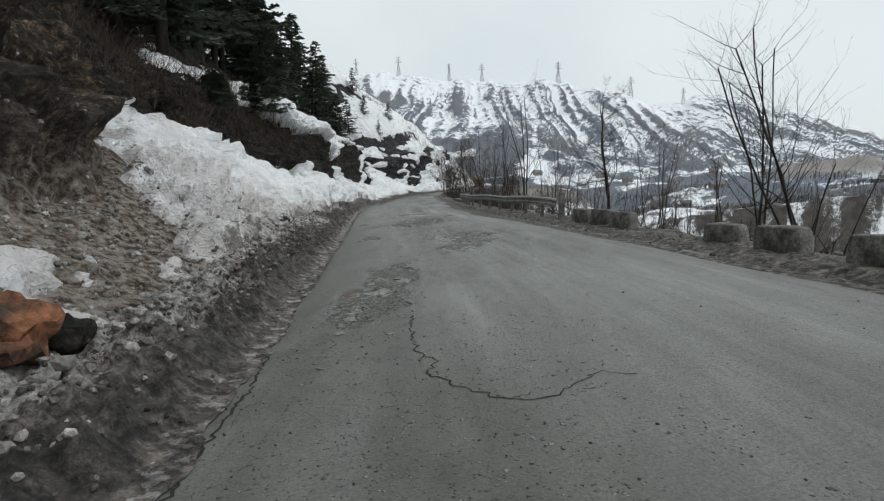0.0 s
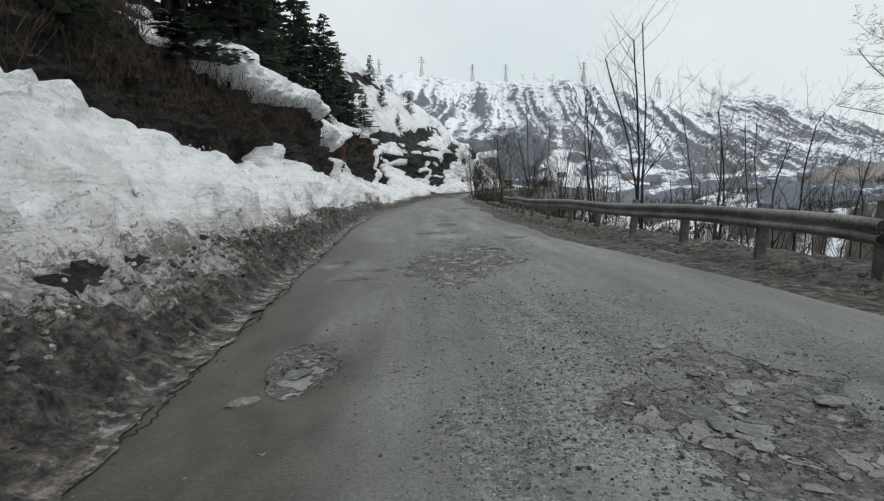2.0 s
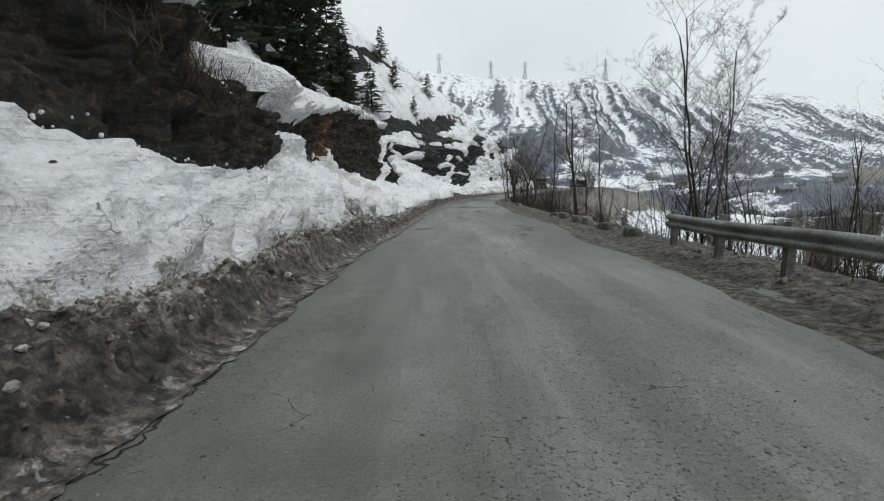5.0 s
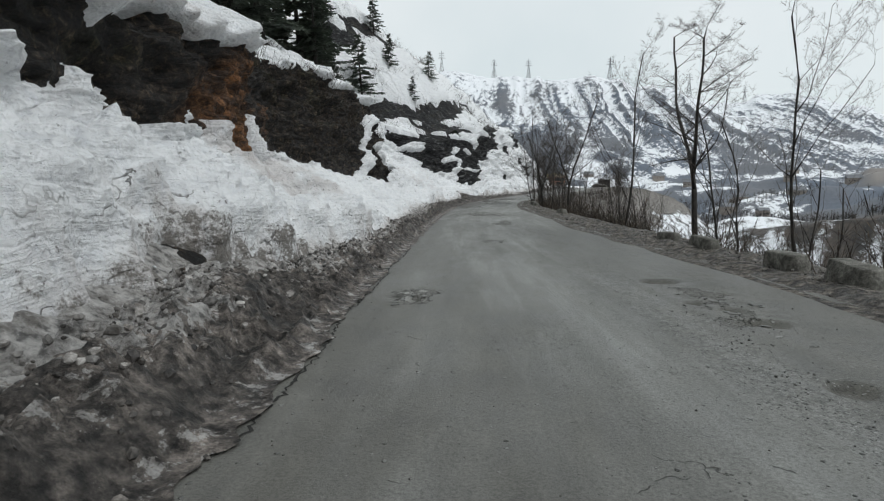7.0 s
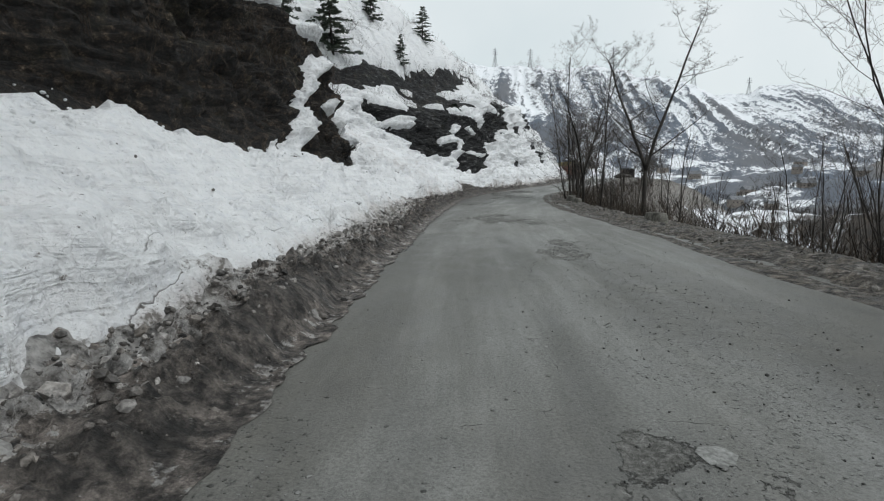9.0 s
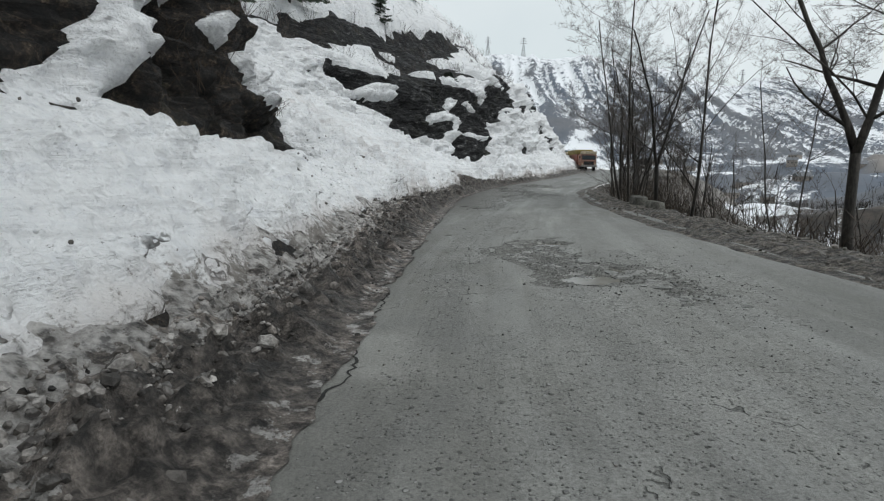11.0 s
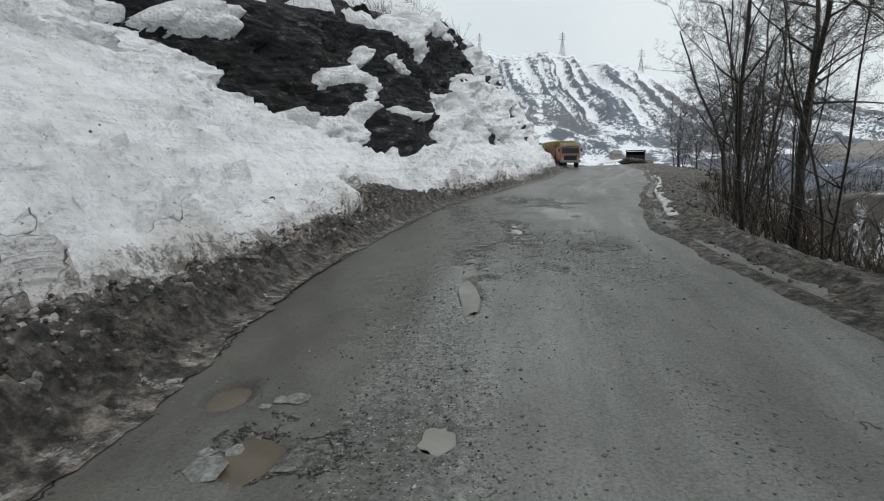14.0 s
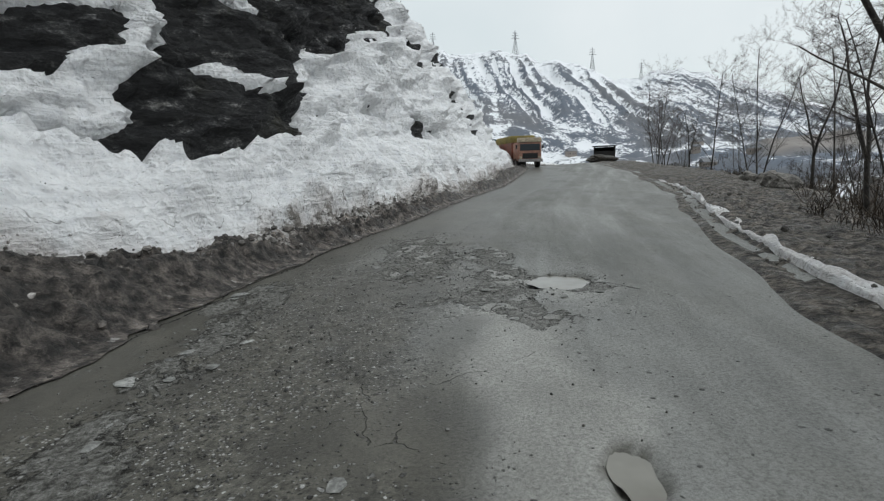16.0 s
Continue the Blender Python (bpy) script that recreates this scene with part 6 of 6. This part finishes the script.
def wheel_of(ob, x, y):
    bm = bmesh.new()
    bmesh.ops.create_cone(bm, cap_ends=True, segments=20, radius1=0.5, radius2=0.5, depth=0.3, matrix=pose(0, 0, 0, 0, 90, 0))
    bmesh.ops.bevel(bm, geom=[e for e in bm.edges if e.calc_length() < 0.2], offset=0.05, segments=2, affect="EDGES")
    w = part("wheel", bm, RUBBER, ob)
    w.location = (x, y, 0.5)
    bm = bmesh.new()
    bmesh.ops.create_cone(bm, cap_ends=True, segments=16, radius1=0.27, radius2=0.2, depth=0.34, matrix=pose(0, 0, 0, 0, 90, 0))
    part("rim", bm, GREY, w, "dusty grey rim")


def lorry(name, m, cab, flank, cover, label):
    """A tall goods lorry, front to -y."""
    ob = root(name, m)
    c = part("cab", box_bm((2.3, 1.7, 1.75), 0.12, (0, 0.85, 1.55), 3), cab, ob)
    part("windscreen", box_bm((1.95, 0.06, 0.62), 0.02, (0, -0.01, 1.95)), GLASS, c, "dark glass windscreen")
    part("grille", box_bm((1.5, 0.06, 0.5), 0.02, (0, -0.02, 1.15)), RUBBER, c, "black grille")
    part("visor_board", box_bm((2.3, 0.5, 0.42), 0.06, (0, 0.2, 2.62)), CREAM, c, "cream painted board over the windscreen")
    part("bumper", box_bm((2.35, 0.25, 0.28), 0.05, (0, -0.14, 0.72)), GREY, ob, "dusty grey bumper")
    for sx in (-1, 1):
        part("headlight", box_bm((0.26, 0.08, 0.2), 0.03, (sx * 0.92, -0.04, 1.0)), CREAM, c, "pale round headlight")
        part("mirror", box_bm((0.16, 0.06, 0.34), 0.02, (sx * 1.3, 0.1, 2.0)), RUBBER, c)
    part("chassis", box_bm((1.1, 7.4, 0.3), 0.03, (0, 3.9, 0.8)), RUBBER, ob)
    part("cargo_body", box_bm((2.4, 5.6, 1.55), 0.04, (0, 4.8, 1.75)), flank, ob, "boarded cargo side")
    bm = box_bm((2.5, 5.7, 0.75), 0.2, (0, 4.8, 2.85), 3)
    for v in bm.verts:
        v.co.z += 0.06 * math.sin(v.co.y * 2.2)
    part("tarpaulin", bm, cover, ob, "stretched tarpaulin cover", True)
    for y in (0.9, 5.2, 6.5):
        for sx in (-1, 1):
            wheel_of(ob, sx * 1.02, y)
    return tagged(ob, label, "lorry")


def road_at(x, y):
    return float(road_z(np.array(x), np.array(y)))


lorry("lorry", pose(5.2, 143.0, road_at(5.2, 143.0), 0, 0, 6) @ Matrix.Diagonal((0.93, 0.93, 0.93, 1)), CAB, BODYRED, TARP, "orange goods lorry with olive tarpaulin standing on the road")
lorry("lorry", pose(3.6, 153.5, road_at(5.0, 150.0), 0, 0, 12), GREY, BLUE, BLUE, "grey and dull blue lorry half hidden by the snow bank")


def shed(m):
    ob = root("shed", m)
    for sx in (-1, 1):
        part("side_wall", box_bm((0.08, 2.2, 1.9), 0.01, (sx * 1.25, 0, 0.9)), SHED, ob)
    part("back_wall", box_bm((2.42, 0.08, 1.9), 0.01, (0, 1.05, 0.9)), SHED, ob)
    part("front_wall", box_bm((2.42, 0.08, 1.35), 0.01, (0, -1.05, 0.62)), SHED, ob)
    part("roof", box_bm((3.0, 2.8, 0.08), 0.02, (0, 0, 1.95)), SHED, ob, "flat dark roof sheet")
    for sx in (-1, 1):
        part("post", box_bm((0.1, 0.1, 2.0), 0.01, (sx * 1.3, -1.2, 0.95)), SHED, ob)
    return tagged(ob, "small dark wooden roadside shed with flat roof", "shed")


shed(pose(14.6, 150.5, float(slope_z(np.array(150.5), np.array(14.6 - float(RE(150.5))))) + 0.0, 0, 0, -18) @ Matrix.Diagonal((0.78, 0.78, 0.78, 1)))
boulder("dirt_heap", 41, (12.9, 146.5, float(slope_z(np.array(146.5), np.array(12.9 - float(RE(146.5))))) + 0.1), 1.3, DIRT, "low heap of dark earth beside the shed", 0.42)


# ---- valley houses ----
WALLS = paint("plastered_wall", (0.42, 0.37, 0.33), 0.85)
TIN = paint("tin_roof", (0.24, 0.25, 0.27), 0.5)


def house(m, w, d, h):
    ob = root("house", m)
    part("wall", box_bm((w, d, h + 2), 0.05, (0, 0, h / 2 - 1)), WALLS, ob)
    bm = bmesh.new()
    pts = [(-w / 2 - .6, -d / 2 - .6, h), (w / 2 + .6, -d / 2 - .6, h), (w / 2 + .6, d / 2 + .6, h), (-w / 2 - .6, d / 2 + .6, h), (-w / 2 - .6, 0, h + w * 0.3), (w / 2 + .6, 0, h + w * 0.3)]
    vs = [bm.verts.new(p) for p in pts]
    for f in ((0, 1, 5, 4), (2, 3, 4, 5), (0, 4, 3), (1, 2, 5), (3, 2, 1, 0)):
        bm.faces.new([vs[i] for i in f])
    part("roof", bm, TIN, ob, "pitched tin roof")
    for k in range(3):
        part("window", box_bm((1.1, 0.12, 1.3), 0.02, (-w / 3 + k * w / 3, -d / 2 - 0.03, h * 0.55)), GLASS, ob)
    return tagged(ob, "plain village house with pitched tin roof", "house", "village houses")


rng_house = random.Random(6)
for k in range(14):
    az, r = rng_house.uniform(6, 30), rng_house.uniform(600, 820)
    z = float(far_z(np.array(az), np.array(r))[0])
    house(pose(r * math.sin(radians(az)), r * math.cos(radians(az)), z, 0, 0, -az + rng_house.uniform(-40, 40)), rng_house.uniform(9, 15), rng_house.uniform(7, 10), rng_house.uniform(4, 7))


# ---- far trees of the valley, one mass ----
def far_trees():
    g = np.random.default_rng(8)
    n = 9000
    az, r = g.uniform(-6, 44, n), np.sqrt(g.uniform(110 ** 2, 700 ** 2, n))
    keep = fbm(r * np.sin(np.radians(az)) / 70, r * np.cos(np.radians(az)) / 50, 0, 3, 7) > -0.12
    az, r = az[keep], r[keep]
    z = far_z(az, r)[0]
    rng = random.Random(4)
    t = Tubes()
    for a, q, h in zip(np.radians(az), r, z):
        x, y, ht = q * math.sin(a), q * math.cos(a), rng.uniform(3, 8)
        t.tube((x, y, h - 1), (x + rng.gauss(0, .6), y, h + ht), 0.22, 0.04, 3)
        for _ in range(4):
            zz = h + ht * rng.uniform(0.3, 0.75)
            t.tube((x, y, zz), (x + rng.gauss(0, 1.8), y + rng.gauss(0, 1.8), zz + ht * 0.3), 0.10, 0.03, 3)
    tagged(t.link("valley_trees", BARK), "scattered leafless trees on the snowy valley floor", "tree", "", "stuff")


far_trees()
